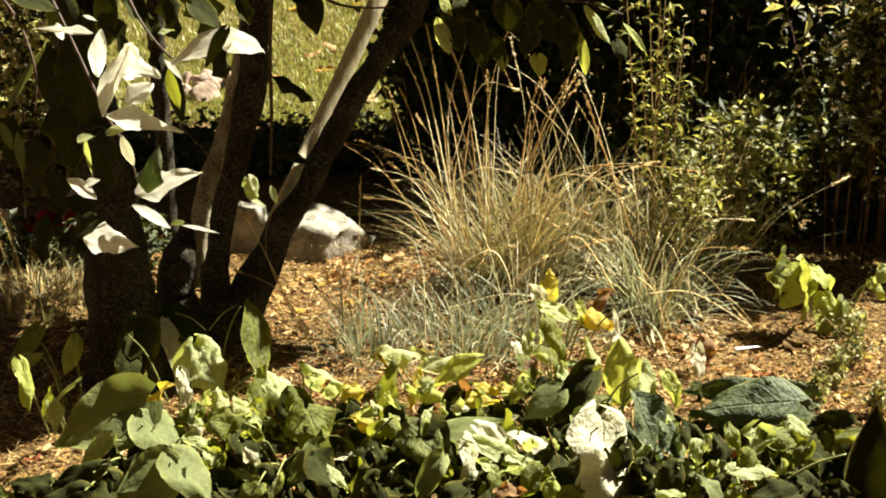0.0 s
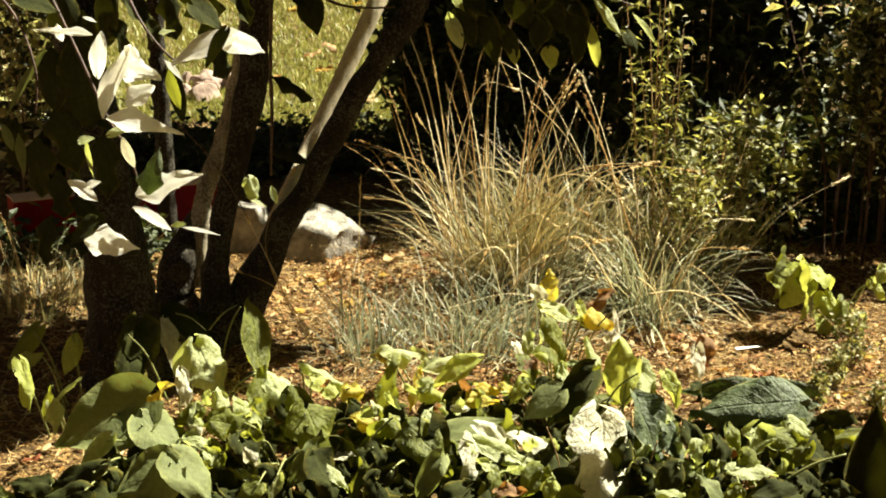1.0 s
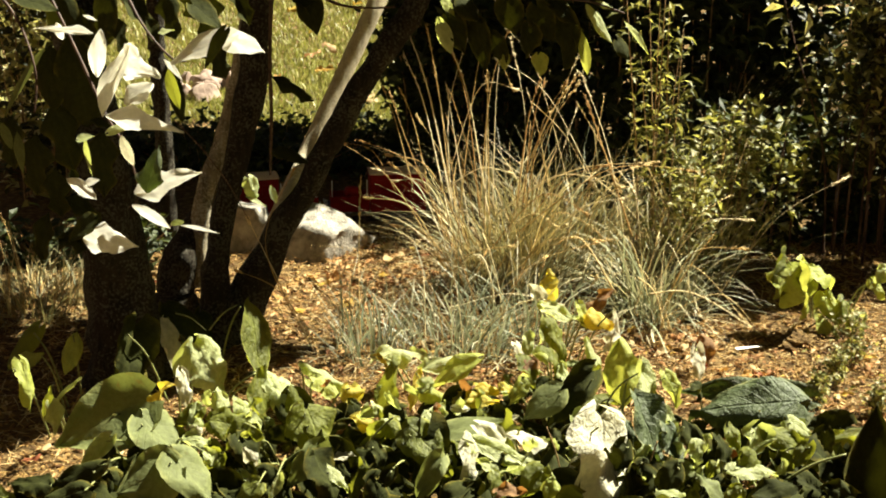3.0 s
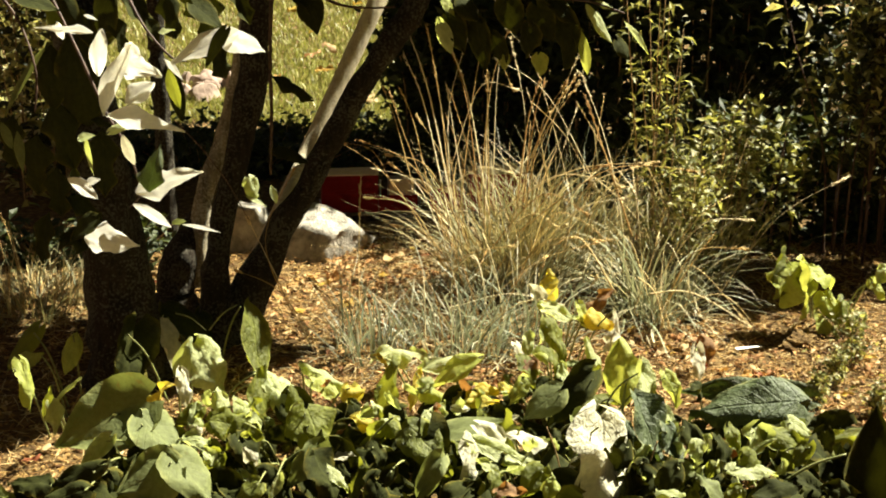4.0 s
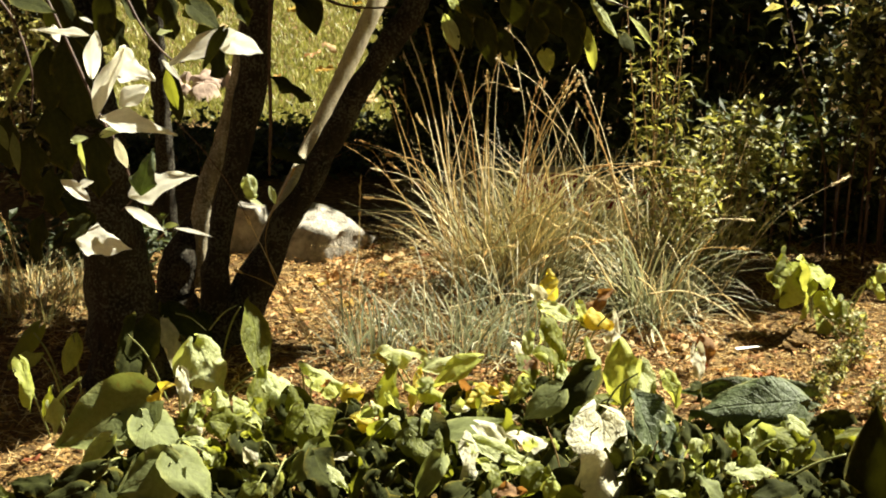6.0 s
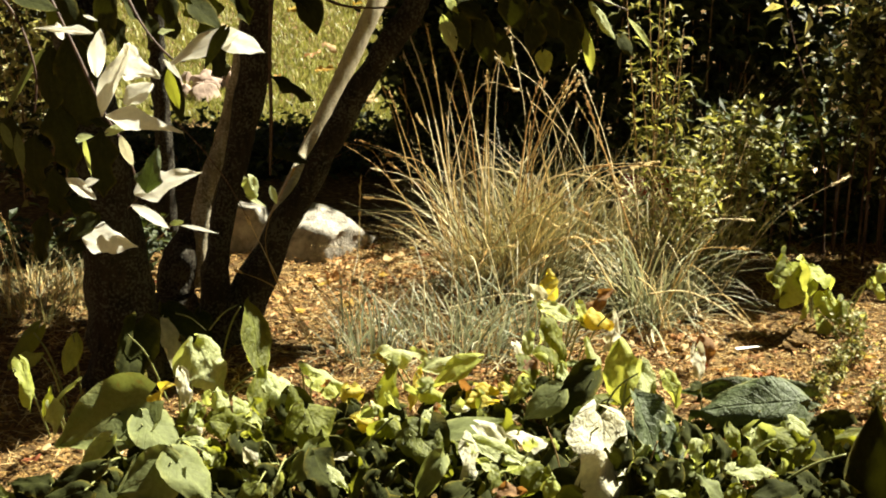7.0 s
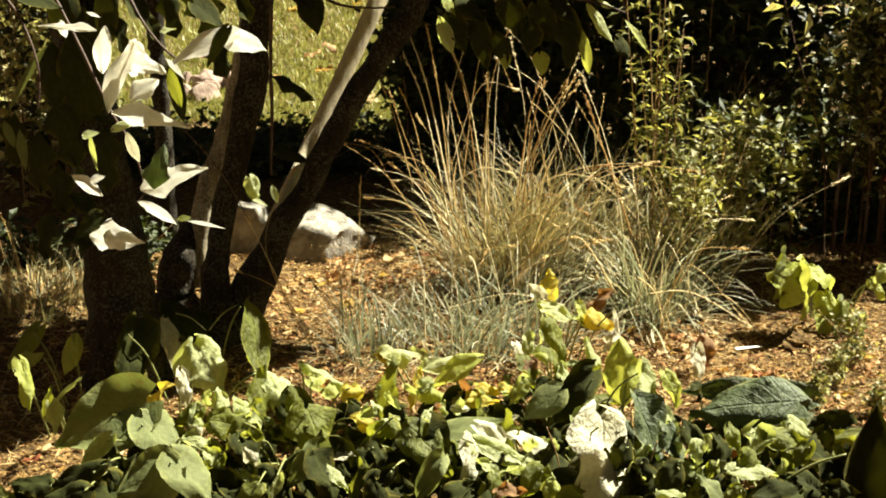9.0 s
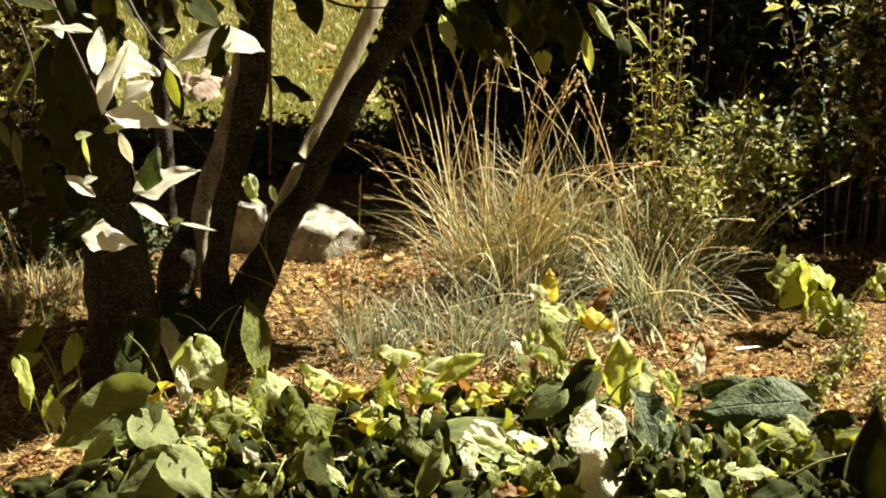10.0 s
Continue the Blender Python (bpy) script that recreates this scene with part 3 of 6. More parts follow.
def build_vehicle(name, label, category, low_first, load):
    """A short red vehicle: a tall closed body at one end and a low deck at the other. Its length runs along x."""
    v = thing(name, 0, 0, 0, label, category, "train")
    f = 1 if low_first else -1      # the low end points forward or back

    def span(a, b):
        return (a, b) if f > 0 else (-b, -a)

    X0, X1 = span(-0.165, 0.020)    # tall body
    L0, L1 = span(0.0215, 0.150)    # low deck
    boxes("chassis", [(-0.160, 0.150, -0.030, 0.030, 0.020, 0.032, 0.002), (-0.120, -0.060, -0.036, -0.028, 0.010, 0.026, 0.002), (0.050, 0.110, -0.036, -0.028, 0.010, 0.026, 0.002), (-0.120, -0.060, 0.028, 0.036, 0.010, 0.026, 0.002), (0.050, 0.110, 0.028, 0.036, 0.010, 0.026, 0.002)], M["black"], v, "black underframe with axle guards")
    bm = bmesh.new()
    block(bm, X0, X1, -0.048, 0.048, 0.008, 0.134, 0.003)
    body = part("body", bm, M["red"], v, "red painted body", False)
    for k in range(3):
        c = X0 + (X1 - X0) * (0.2 + 0.3 * k)
        for sy in (-1, 1):
            boxes("window_frame", [(c - 0.017, c + 0.017, sy * 0.0495 - 0.0012, sy * 0.0495 + 0.0012, 0.080, 0.083, 0), (c - 0.017, c + 0.017, sy * 0.0495 - 0.0012, sy * 0.0495 + 0.0012, 0.112, 0.115, 0), (c - 0.017, c - 0.0145, sy * 0.0495 - 0.0012, sy * 0.0495 + 0.0012, 0.083, 0.112, 0), (c + 0.0145, c + 0.017, sy * 0.0495 - 0.0012, sy * 0.0495 + 0.0012, 0.083, 0.112, 0)], M["red"], body)
    boxes("moulding", [(X0 + 0.002, X1 - 0.002, -0.0500, -0.0482, 0.070, 0.073, 0), (X0 + 0.002, X1 - 0.002, -0.0500, -0.0482, 0.010, 0.014, 0)], M["red"], body)
    bm = bmesh.new()
    n = 10
    ends = []
    for x in (X0 - 0.002, X1 + 0.002):
        outer = [(math.sin(radians(-50 + 100 * k / n)) * 0.068, 0.1345 + (math.cos(radians(-50 + 100 * k / n)) - math.cos(radians(50))) * 0.014) for k in range(n + 1)]
        ends.append([bm.verts.new((x, a, b + 0.003)) for a, b in outer] + [bm.verts.new((x, a, b - 0.001)) for a, b in outer[::-1]])
    for k in range(len(ends[0])):
        q = (k + 1) % len(ends[0])
        bm.faces.new((ends[0][k], ends[0][q], ends[1][q], ends[1][k]))
    bm.faces.new(ends[0][::-1])
    bm.faces.new(ends[1])
    part("roof", bm, M["tan"], v, "tan curved roof", False)
    boxes("deck", [(L0, L1, -0.040, 0.040, 0.0325, 0.040, 0.001), (L0, L1, -0.046, -0.041, 0.010, 0.062, 0.001), (L0, L1, 0.041, 0.046, 0.010, 0.062, 0.001), (L0, L0 + 0.004, -0.0405, 0.0405, 0.0402, 0.062, 0.001), (L1 - 0.004, L1, -0.0405, 0.0405, 0.0402, 0.062, 0.001)], M["red"], v, "low red open deck with side boards")
    if load:
        boxes("load", [(min(L0, L1) + 0.035, max(L0, L1) - 0.008, -0.038, 0.038, 0.040, 0.110, 0.004)], M["tan"], v, "tan wooden crate load")
    else:
        bm = bmesh.new()
        cx = (L0 + L1) / 2 - f * 0.01
        tube(bm, [(cx, 0, 0.04, 0.030), (cx, 0, 0.070, 0.030), (cx, 0, 0.082, 0.022), (cx, 0, 0.086, 0.009)], 16)
        part("dome", bm, M["red"], v)
    for sx in (L0 + 0.006, L1 - 0.008):
        bm = bmesh.new()
        tube(bm, [(sx, -0.0435, 0.0625, 0.0022), (sx, -0.0435, 0.112, 0.0022), (sx, -0.0435, 0.114, 0.003), (sx, -0.0435, 0.117, 0.001)], 8)
        part("post", bm, M["white"], v, "white upright post")
    for sx in (-0.158, 0.148):
        for sy in (-0.022, 0.022):
            bm = bmesh.new()
            o = 1 if sx > 0 else -1
            tube(bm, [(sx, sy, 0.034, 0.0035), (sx + o * 0.010, sy, 0.034, 0.0035), (sx + o * 0.0105, sy, 0.034, 0.007), (sx + o * 0.0125, sy, 0.034, 0.007)], 10)
            part("buffer", bm, M["white"], v, "pale round buffer")
        boxes("coupling", [(sx - 0.004, sx + 0.004, -0.005, 0.005, 0.016, 0.0195, 0), (sx - 0.010 + (0.015 if sx > 0 else -0.005), sx + 0.005 + (0.015 if sx > 0 else -0.005), -0.004, 0.004, 0.014, 0.018, 0)], M["black"], v)
    return v, [wheelset(v, -0.09), wheelset(v, 0.08)]


loco, loco_wheels = build_vehicle("rail_car", "red model rail car with tan roof and low rear deck", "model train", False, False)
wagon, wagon_wheels = build_vehicle("railway_wagon", "red model wagon with tan roof and loaded front deck", "model train", True, True)


# ---- trees ----
def trunk_part(tree, name, tone, points, sides=18, label="", wobble=0.22, seed=1.0):
    o = tree.location
    line = smooth_line([(x - o.x, y - o.y, z - o.z, r) for x, y, z, r in points], 9)
    bm = bmesh.new()
    tube(bm, line, sides, wobble, seed)
    return part(name, bm, M[tone], tree, label)


def shade_crown(tree, seed, n, x0, x1, y0, y1, z0, z1, size, tone="canopy", loose=0.07):
    """Unseen leaves above the view, added to cast shade; in clumps, with gaps between."""
    rng = np.random.default_rng(seed)
    o = np.array(tree.location)
    clumps = np.column_stack([rng.uniform(x0, x1, 60), rng.uniform(y0, y1, 60), rng.uniform(z0, z1, 60)])
    c = clumps[rng.integers(0, 60, n)] + rng.normal(0, loose, (n, 3)) - o
    nn = np.array((0.1, -0.1, 0.9)) + rng.normal(0, 0.45, (n, 3))
    nn /= np.linalg.norm(nn, axis=1, keepdims=True)
    verts, faces = scatter_leaves(rng, c, nn, size, 0.8)
    tagged(sheet("shade_crown", verts, faces, M[tone], tree), kind="stuff")


tree = thing("tree", -0.57, 3.74, 0, "small tree with several leaning stems coloured shaded and sunlit", "tree")
trunk_part(tree, "stem", "bark_shaded", [(-0.565, 3.74, -0.04, 0.075), (-0.461, 3.75, 0.181, 0.045), (-0.404, 3.76, 0.297, 0.035), (-0.344, 3.78, 0.387, 0.030), (-0.297, 3.80, 0.478, 0.031), (-0.214, 3.83, 0.622, 0.031), (-0.123, 3.87, 0.757, 0.032), (-0.065, 3.90, 0.853, 0.032), (0.10, 4.0, 1.3, 0.030), (0.16, 4.2, 1.9, 0.02)], label="stem coloured dark for shade, with lichen specks", seed=1)
trunk_part(tree, "stem", "bark_sunlit", [(-0.60, 3.95, -0.04, 0.036), (-0.507, 4.05, 0.132, 0.022), (-0.435, 4.14, 0.273, 0.022), (-0.382, 4.32, 0.374, 0.024), (-0.285, 4.42, 0.575, 0.025), (-0.188, 4.50, 0.776, 0.026), (-0.115, 4.62, 0.928, 0.026), (0.027, 4.85, 1.230, 0.015)], label="smooth stem coloured pale for sunlight", wobble=0.10, seed=2)
trunk_part(tree, "stem", "bark_shaded", [(-0.570, 3.70, -0.04, 0.052), (-0.573, 3.71, 0.163, 0.036), (-0.565, 3.72, 0.234, 0.031), (-0.538, 3.74, 0.375, 0.031), (-0.520, 3.75, 0.445, 0.031), (-0.471, 3.78, 0.652, 0.038), (-0.449, 3.80, 0.858, 0.037), (-0.35, 3.9, 1.3, 0.030), (-0.3, 4.0, 1.9, 0.02)], label="upright stem coloured dark for shade", seed=3)
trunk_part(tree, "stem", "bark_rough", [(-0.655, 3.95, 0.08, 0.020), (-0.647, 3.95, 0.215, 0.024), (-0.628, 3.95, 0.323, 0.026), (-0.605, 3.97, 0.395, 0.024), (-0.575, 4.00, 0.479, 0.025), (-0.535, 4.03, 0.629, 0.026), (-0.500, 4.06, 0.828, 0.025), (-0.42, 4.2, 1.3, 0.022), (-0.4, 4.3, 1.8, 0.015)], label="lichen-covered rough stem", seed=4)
# foot kept apart from the lit stem so its colour can hold the shade
trunk_part(tree, "root_flare", "bark_shaded", [(-0.70, 3.93, -0.04, 0.075), (-0.717, 3.93, 0.064, 0.055), (-0.700, 3.93, 0.158, 0.047), (-0.674, 3.95, 0.223, 0.030), (-0.646, 3.96, 0.274, 0.022)], label="thick foot of the tree, coloured dark for shade", seed=7)
# unseen clumps, each placed to shade certain stems, leaves or ground
shade_crown(tree, 3, 2200, -0.35, 0.38, 4.02, 4.22, 1.12, 1.6, 0.09)
shade_crown(tree, 25, 70, 0.30, 0.60, 3.66, 3.76, 1.08, 1.25, 0.07, loose=0.03)
shade_crown(tree, 26, 36, -0.06, 0.05, 3.10, 3.27, 1.12, 1.2, 0.09, loose=0.02)
shade_crown(tree, 27, 130, 0.10, 0.22, 4.44, 4.55, 1.10, 1.25, 0.09, loose=0.03)
# far from the trunk, added to shade the ground on the right
shade_crown(tree, 28, 240, 1.70, 2.0, 4.55, 4.85, 1.25, 1.5, 0.09, loose=0.05)
stump = thing("tree", -0.75, 3.45, 0, "thick tree trunk coloured dark for shade", "tree")
trunk_part(stump, "trunk", "bark_shaded", [(-0.740, 3.45, -0.05, 0.115), (-0.749, 3.45, 0.12, 0.088), (-0.769, 3.45, 0.379, 0.075), (-0.807, 3.45, 0.709, 0.060), (-0.838, 3.50, 0.893, 0.052), (-0.9, 3.6, 1.4, 0.045), (-0.9, 3.7, 2.0, 0.03)], 22, seed=5)
shade_crown(stump, 4, 1500, -0.65, -0.1, 3.80, 4.15, 1.12, 1.6, 0.09)
shade_crown(stump, 16, 120, -0.12, 0.02, 3.77, 3.92, 1.12, 1.25, 0.09, loose=0.03)
shade_crown(stump, 14, 150, -0.62, -0.10, 4.25, 4.8, 1.12, 1.5, 0.09)
shade_crown(stump, 15, 440, -0.64, -0.10, 3.54, 3.72, 1.10, 1.24, 0.08, loose=0.03)
sapling = thing("tree", -0.84, 4.6, 0, "slim grey tree behind the larger stems", "tree")
trunk_part(sapling, "trunk", "bark_shaded", [(-0.84, 4.62, -0.03, 0.036), (-0.843, 4.6, 0.073, 0.030), (-0.851, 4.6, 0.426, 0.027), (-0.851, 4.6, 0.765, 0.026), (-0.83, 4.7, 1.5, 0.018)], 12, seed=6)
shade_crown(sapling, 5, 2400, -0.9, 0.5, 5.45, 6.1, 1.25, 1.8, 0.09)
shade_crown(sapling, 7, 280, -0.75, -0.25, 5.0, 5.26, 1.2, 1.4, 0.09, loose=0.05)
shade_crown(sapling, 6, 4800, 0.05, 1.7, 6.0, 6.85, 2.0, 2.5, 0.11, loose=0.1)


# ---- boulder ----
def boulder(name, x, y, z, sx, sy, sz, seed, tone, label, group="", turn=0, cut=0.35, slope=0.0):
    bm = bmesh.new()
    bmesh.ops.create_icosphere(bm, subdivisions=4, radius=1)
    rng = random.Random(seed)
    planes = [(Vector((rng.gauss(0, 1), rng.gauss(0, 1), rng.gauss(0.2, 0.8))).normalized(), rng.uniform(0.50, 0.82)) for _ in range(13)]
    for v in bm.verts:
        for n, d in planes:
            k = v.co.dot(n) - d
            if k > 0:
                v.co -= n * k * 0.98
        v.co *= 1 + 0.07 * noise.noise(v.co * 2.5 + Vector((seed, 0, 0))) + 0.025 * noise.noise(v.co * 9)
        v.co = Vector((v.co.x * sx, v.co.y * sy, v.co.z * sz))
        v.co.z *= 1 - slope * v.co.x / sx
        v.co.z = max(v.co.z, -cut * sz)
    ob = part(name, bm, M[tone])
    ob.matrix_world = pose(x, y, z + cut * sz - 0.008, 0, 0, turn)
    return tagged(ob, label, "rock", group)


boulder("boulder", -0.358, 4.60, 0, 0.200, 0.17, 0.125, 5, "stone", "grey rough boulder in dry mulch", turn=8, slope=0.55)
boulder("boulder", -0.63, 4.62, 0, 0.15, 0.11, 0.17, 9, "stone", "grey boulder half hidden by tree stems", turn=-30)

# ---- ornamental grasses ----
def grass_clump(x, y, n, r0, hmin, hmax, lean, bend, width, tone, label, seed, stalks=0, sl=(0.5, 0.7), squash=1.0):
    rng = np.random.default_rng(seed)
    top = thing("grass_clump", x, y, ground_height(x, y) - 0.004, label, "grass", "ornamental grasses")
    v, f, uv = blades(rng, n, r0, hmin, hmax, lean, bend, width, squash=squash)
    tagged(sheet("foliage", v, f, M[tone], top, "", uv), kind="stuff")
    made = []
    for _ in range(stalks):
        az, rr = rng.uniform(0, 2 * math.pi), r0 * 0.7 * math.sqrt(rng.uniform(0, 1))
        made.append(seed_stalk(top, rng, rr * math.cos(az), rr * math.sin(az), az + rng.normal(0, 0.5), rng.uniform(*sl), abs(rng.normal(0.18, 0.2)), rng.uniform(0.1, 1.1), rng.uniform(0.18, 0.3)))
    return top


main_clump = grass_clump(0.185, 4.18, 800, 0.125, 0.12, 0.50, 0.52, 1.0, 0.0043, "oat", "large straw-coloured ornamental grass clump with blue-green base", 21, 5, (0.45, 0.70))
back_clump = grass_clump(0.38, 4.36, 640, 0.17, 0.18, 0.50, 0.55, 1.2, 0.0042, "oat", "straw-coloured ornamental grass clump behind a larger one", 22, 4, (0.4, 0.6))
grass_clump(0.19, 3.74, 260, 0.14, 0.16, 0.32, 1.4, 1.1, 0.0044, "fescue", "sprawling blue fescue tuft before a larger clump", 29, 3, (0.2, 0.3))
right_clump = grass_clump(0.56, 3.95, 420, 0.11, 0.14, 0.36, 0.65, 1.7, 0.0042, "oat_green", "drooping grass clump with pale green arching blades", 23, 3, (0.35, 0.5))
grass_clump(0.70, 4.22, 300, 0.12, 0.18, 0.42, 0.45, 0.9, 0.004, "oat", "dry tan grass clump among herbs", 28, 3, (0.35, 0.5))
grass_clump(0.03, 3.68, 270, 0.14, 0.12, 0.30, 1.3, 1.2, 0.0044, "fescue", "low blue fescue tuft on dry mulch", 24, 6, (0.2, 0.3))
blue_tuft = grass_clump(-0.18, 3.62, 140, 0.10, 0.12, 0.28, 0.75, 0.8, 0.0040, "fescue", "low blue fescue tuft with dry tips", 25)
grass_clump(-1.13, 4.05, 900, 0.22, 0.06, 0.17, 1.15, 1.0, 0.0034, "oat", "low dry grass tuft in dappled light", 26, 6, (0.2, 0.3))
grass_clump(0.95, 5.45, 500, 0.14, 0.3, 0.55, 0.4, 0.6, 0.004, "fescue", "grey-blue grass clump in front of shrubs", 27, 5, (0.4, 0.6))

# ---- shrubs ----
shrub("shrub", 1.38, 4.48, 0.98, 0.66, 0.25, 30, 120, 0.052, "shrub", "dense shrub with green and yellowing leaves", "shrub", 31, lean=0.24, aspect=0.40, bare=0.38, stalk_tone="red_twig")
shrub("shrub", 0.92, 4.60, 0.42, 0.40, 0.2, 14, 46, 0.050, "herb", "leafy shrub with reddish dry stems", "shrub", 32, lean=0.2, aspect=0.42, stalk_tone="red_twig")
shrub("tall_herb", 0.60, 4.28, 0.88, 0.13, 0.12, 8, 64, 0.044, "herb", "pale green flowering herb with narrow leaves", "herb", 33, aspect=0.24, lean=0.10, twig=0.025, r=0.003)
shrub("tall_herb", 0.66, 4.12, 0.40, 0.16, 0.10, 9, 60, 0.036, "herb", "pale leafy herb standing in the grass", "herb", 43, aspect=0.34, lean=0.12, twig=0.03, r=0.0025)
shrub("tall_herb", 0.78, 4.38, 0.50, 0.26, 0.12, 14, 60, 0.040, "herb", "yellowing herb with narrow drooping leaves", "herb", 40, aspect=0.3, lean=0.2, twig=0.025, r=0.0025)
# its top, above the view, is raised to throw shade over the track
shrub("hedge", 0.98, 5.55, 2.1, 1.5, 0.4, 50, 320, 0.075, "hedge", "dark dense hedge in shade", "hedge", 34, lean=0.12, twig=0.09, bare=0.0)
# out of view, added to shade the ground under the shrubs
shrub("hedge", 2.65, 5.0, 1.5, 1.0, 0.5, 36, 260, 0.075, "hedge", "unseen dark hedge added to cast shade by the shrubs", "hedge", 35, lean=0.12, twig=0.09, bare=0.0)
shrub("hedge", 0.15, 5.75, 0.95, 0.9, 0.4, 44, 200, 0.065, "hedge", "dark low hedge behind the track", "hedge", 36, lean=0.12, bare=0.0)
# low dark filler where there is only shade, hiding the lit soil
shrub("hedge", -0.85, 5.85, 0.11, 1.9, 0.75, 130, 50, 0.045, "hedge", "low dark hedge added as shade between track and lawn", "hedge", 37, lean=0.2, bare=0.0)
# dark leaves put over lit soil to stand for shade
shrub("hedge", 1.20, 4.72, 0.40, 0.85, 0.08, 40, 80, 0.05, "hedge", "dark leaves added as shade beneath the shrubs", "hedge", 41, lean=0.2, bare=0.0, twig=0.03)
# dark leaves put here to stand for shade before the train
shrub("hedge", -1.08, 4.42, 0.13, 0.55, 0.06, 26, 26, 0.045, "hedge", "low dark leaves added as shade before the track", "hedge", 42, lean=0.3, bare=0.0, twig=0.03)
shrub("tall_herb", 0.90, 4.60, 0.30, 0.22, 0.08, 13, 9, 0.034, "herb", "withered herb with reddish bare stems coloured sunlit tan", "herb", 44, aspect=0.3, lean=0.22, bare=0.4, stalk_tone="sunlit_stem", twig=0.02, r=0.0034)
shrub("shrub", -1.72, 6.3, 1.0, 0.6, 0.4, 18, 80, 0.065, "shrub", "sunlit yellow-green shrub beside the lawn", "shrub", 38, lean=0.3)
shrub("shrub", -1.35, 5.25, 0.55, 0.35, 0.12, 10, 45, 0.055, "shrub", "thin shrub with dry brown stems", "shrub", 39, lean=0.2)


# ---- unseen garden fence, added to darken the shade ----
def build_unseen_fence():
    """A tall unseen board fence beside and behind the camera, added to block skylight."""
    fence = thing("fence", 0, -2.5, 0, "unseen tall dark board fence added to block skylight", "fence", kind="structure")
    bm = bmesh.new()
    block(bm, -0.07, 0.07, -0.011, 0.011, 0, 2.6, 0.004)
    first = part("board", bm, M["sleeper"], fence, smooth=False)
    places = [(-4.2 + 0.15 * k, -2.5, 0) for k in range(57)]
    places += [(-4.27, -2.4 + 0.15 * k, 90) for k in range(66)]
    places += [(4.27, -2.4 + 0.15 * k, 90) for k in range(66)]
    for k, (x, y, a) in enumerate(places):
        ob = first if k == 0 else new("board", first.data)
        ob.parent = fence
        ob.matrix_local = pose(x, y + 2.5, 0, 0, 0, a)


build_unseen_fence()

# ---- foreground plants ----
def origin(ob):
    """World place of a thing or part that is not turned."""
    return ob.location + (origin(ob.parent) if ob.parent else Vector((0, 0, 0)))


def branch(tree_thing, points, label):
    """A thin twig of a tree; its leaves hang on it and sway with it."""
    o = Vector(points[0][:3])
    line = smooth_line([(x - o.x, y - o.y, z - o.z, r) for x, y, z, r in points], 6)
    bm = bmesh.new()
    tube(bm, line, 6, 0.2)
    ob = part("branch", bm, M["red_twig"], tree_thing, label)
    ob.location = o - tree_thing.location
    return ob


def bed_leaf(plant, ax, az, bx, bz, y, w, tone, shape="heart", **form):
    """A leaf from its stalk end (ax, az) to its tip (bx, bz) at the depth y, on a stalk that rises from the plant's foot."""
    aim = math.degrees(math.atan2(bz - az, bx - ax))
    steep = abs(math.sin(radians(aim)))
    away = (42 if bz < az else 16) * math.sin(radians(aim))
    roll = 14 * math.sin(ax * 91 + az * 57) - 34 * steep
    form.setdefault("wave", 0.21)
    form.setdefault("fold", 0.12 + 0.2 * abs(math.sin(bx * 77)))
    form.setdefault("droop", 0.35 + 0.4 * abs(math.sin(bz * 63)))
    form.setdefault("curl", 0.15 + 0.35 * abs(math.sin(ax * 41)))
    ob = leaf(plant, (ax + bx) / 2, y, (az + bz) / 2, aim, away, roll, math.hypot(bx - ax, bz - az) * (1.12 + (0.10 * steep if bz < az else 0)), w * (1.22 + 0.2 * steep), tone, shape, **form)
    foot = plant.location
    stalk(plant, foot.x * 0.6 + ax * 0.4, max(foot.y, y) + 0.07, 0.0, ax, y, az)
    return ob


p1 = thing("bed_plant", -0.819, 3.020, ground_height(-0.819, 3.020), "yellow-green bed plant with curled leaves in shade", "plant", "broad-leaved bed plants")
bed_leaf(p1, -0.896, 0.201, -0.950, 0.118, 3.208, 0.032, "green", "heart")
bed_leaf(p1, -0.865, 0.171, -0.934, 0.149, 3.143, 0.031, "lime", "oval")
bed_leaf(p1, -0.882, 0.199, -0.833, 0.121, 2.988, 0.030, "lime", "heart")
bed_leaf(p1, -0.798, 0.133, -0.791, 0.187, 2.914, 0.039, "green", "heart", fold=0.1, droop=0.25, curl=0.15, wave=0.07)
bed_leaf(p1, -0.796, 0.133, -0.751, 0.186, 2.973, 0.032, "green", "heart", fold=0.1, droop=0.25, curl=0.15, wave=0.07)
bed_leaf(p1, -0.771, 0.183, -0.747, 0.137, 2.806, 0.027, "light", "heart")
bed_leaf(p1, -0.807, 0.200, -0.817, 0.120, 3.192, 0.030, "lime", "oval")
p2 = thing("bed_plant", -0.583, 2.850, ground_height(-0.583, 2.850), "bed plant with large soft green heart-shaped leaves", "plant", "broad-leaved bed plants")
bed_leaf(p2, -0.834, 0.143, -0.781, 0.077, 3.589, 0.035, "green", "heart")
bed_leaf(p2, -0.786, 0.113, -0.708, 0.107, 3.620, 0.055, "lime", "oval")
bed_leaf(p2, -0.698, 0.188, -0.697, 0.031, 3.237, 0.078, "shaded_green", "heart", fold=0.5, droop=0.3)
bed_leaf(p2, -0.666, 0.156, -0.589, 0.064, 3.390, 0.046, "cream", "oval", curl=0.7, wave=0.2)
bed_leaf(p2, -0.650, 0.153, -0.521, 0.067, 3.463, 0.065, "shaded_green", "heart")
bed_leaf(p2, -0.583, 0.143, -0.541, 0.077, 3.503, 0.045, "shaded_green", "heart")
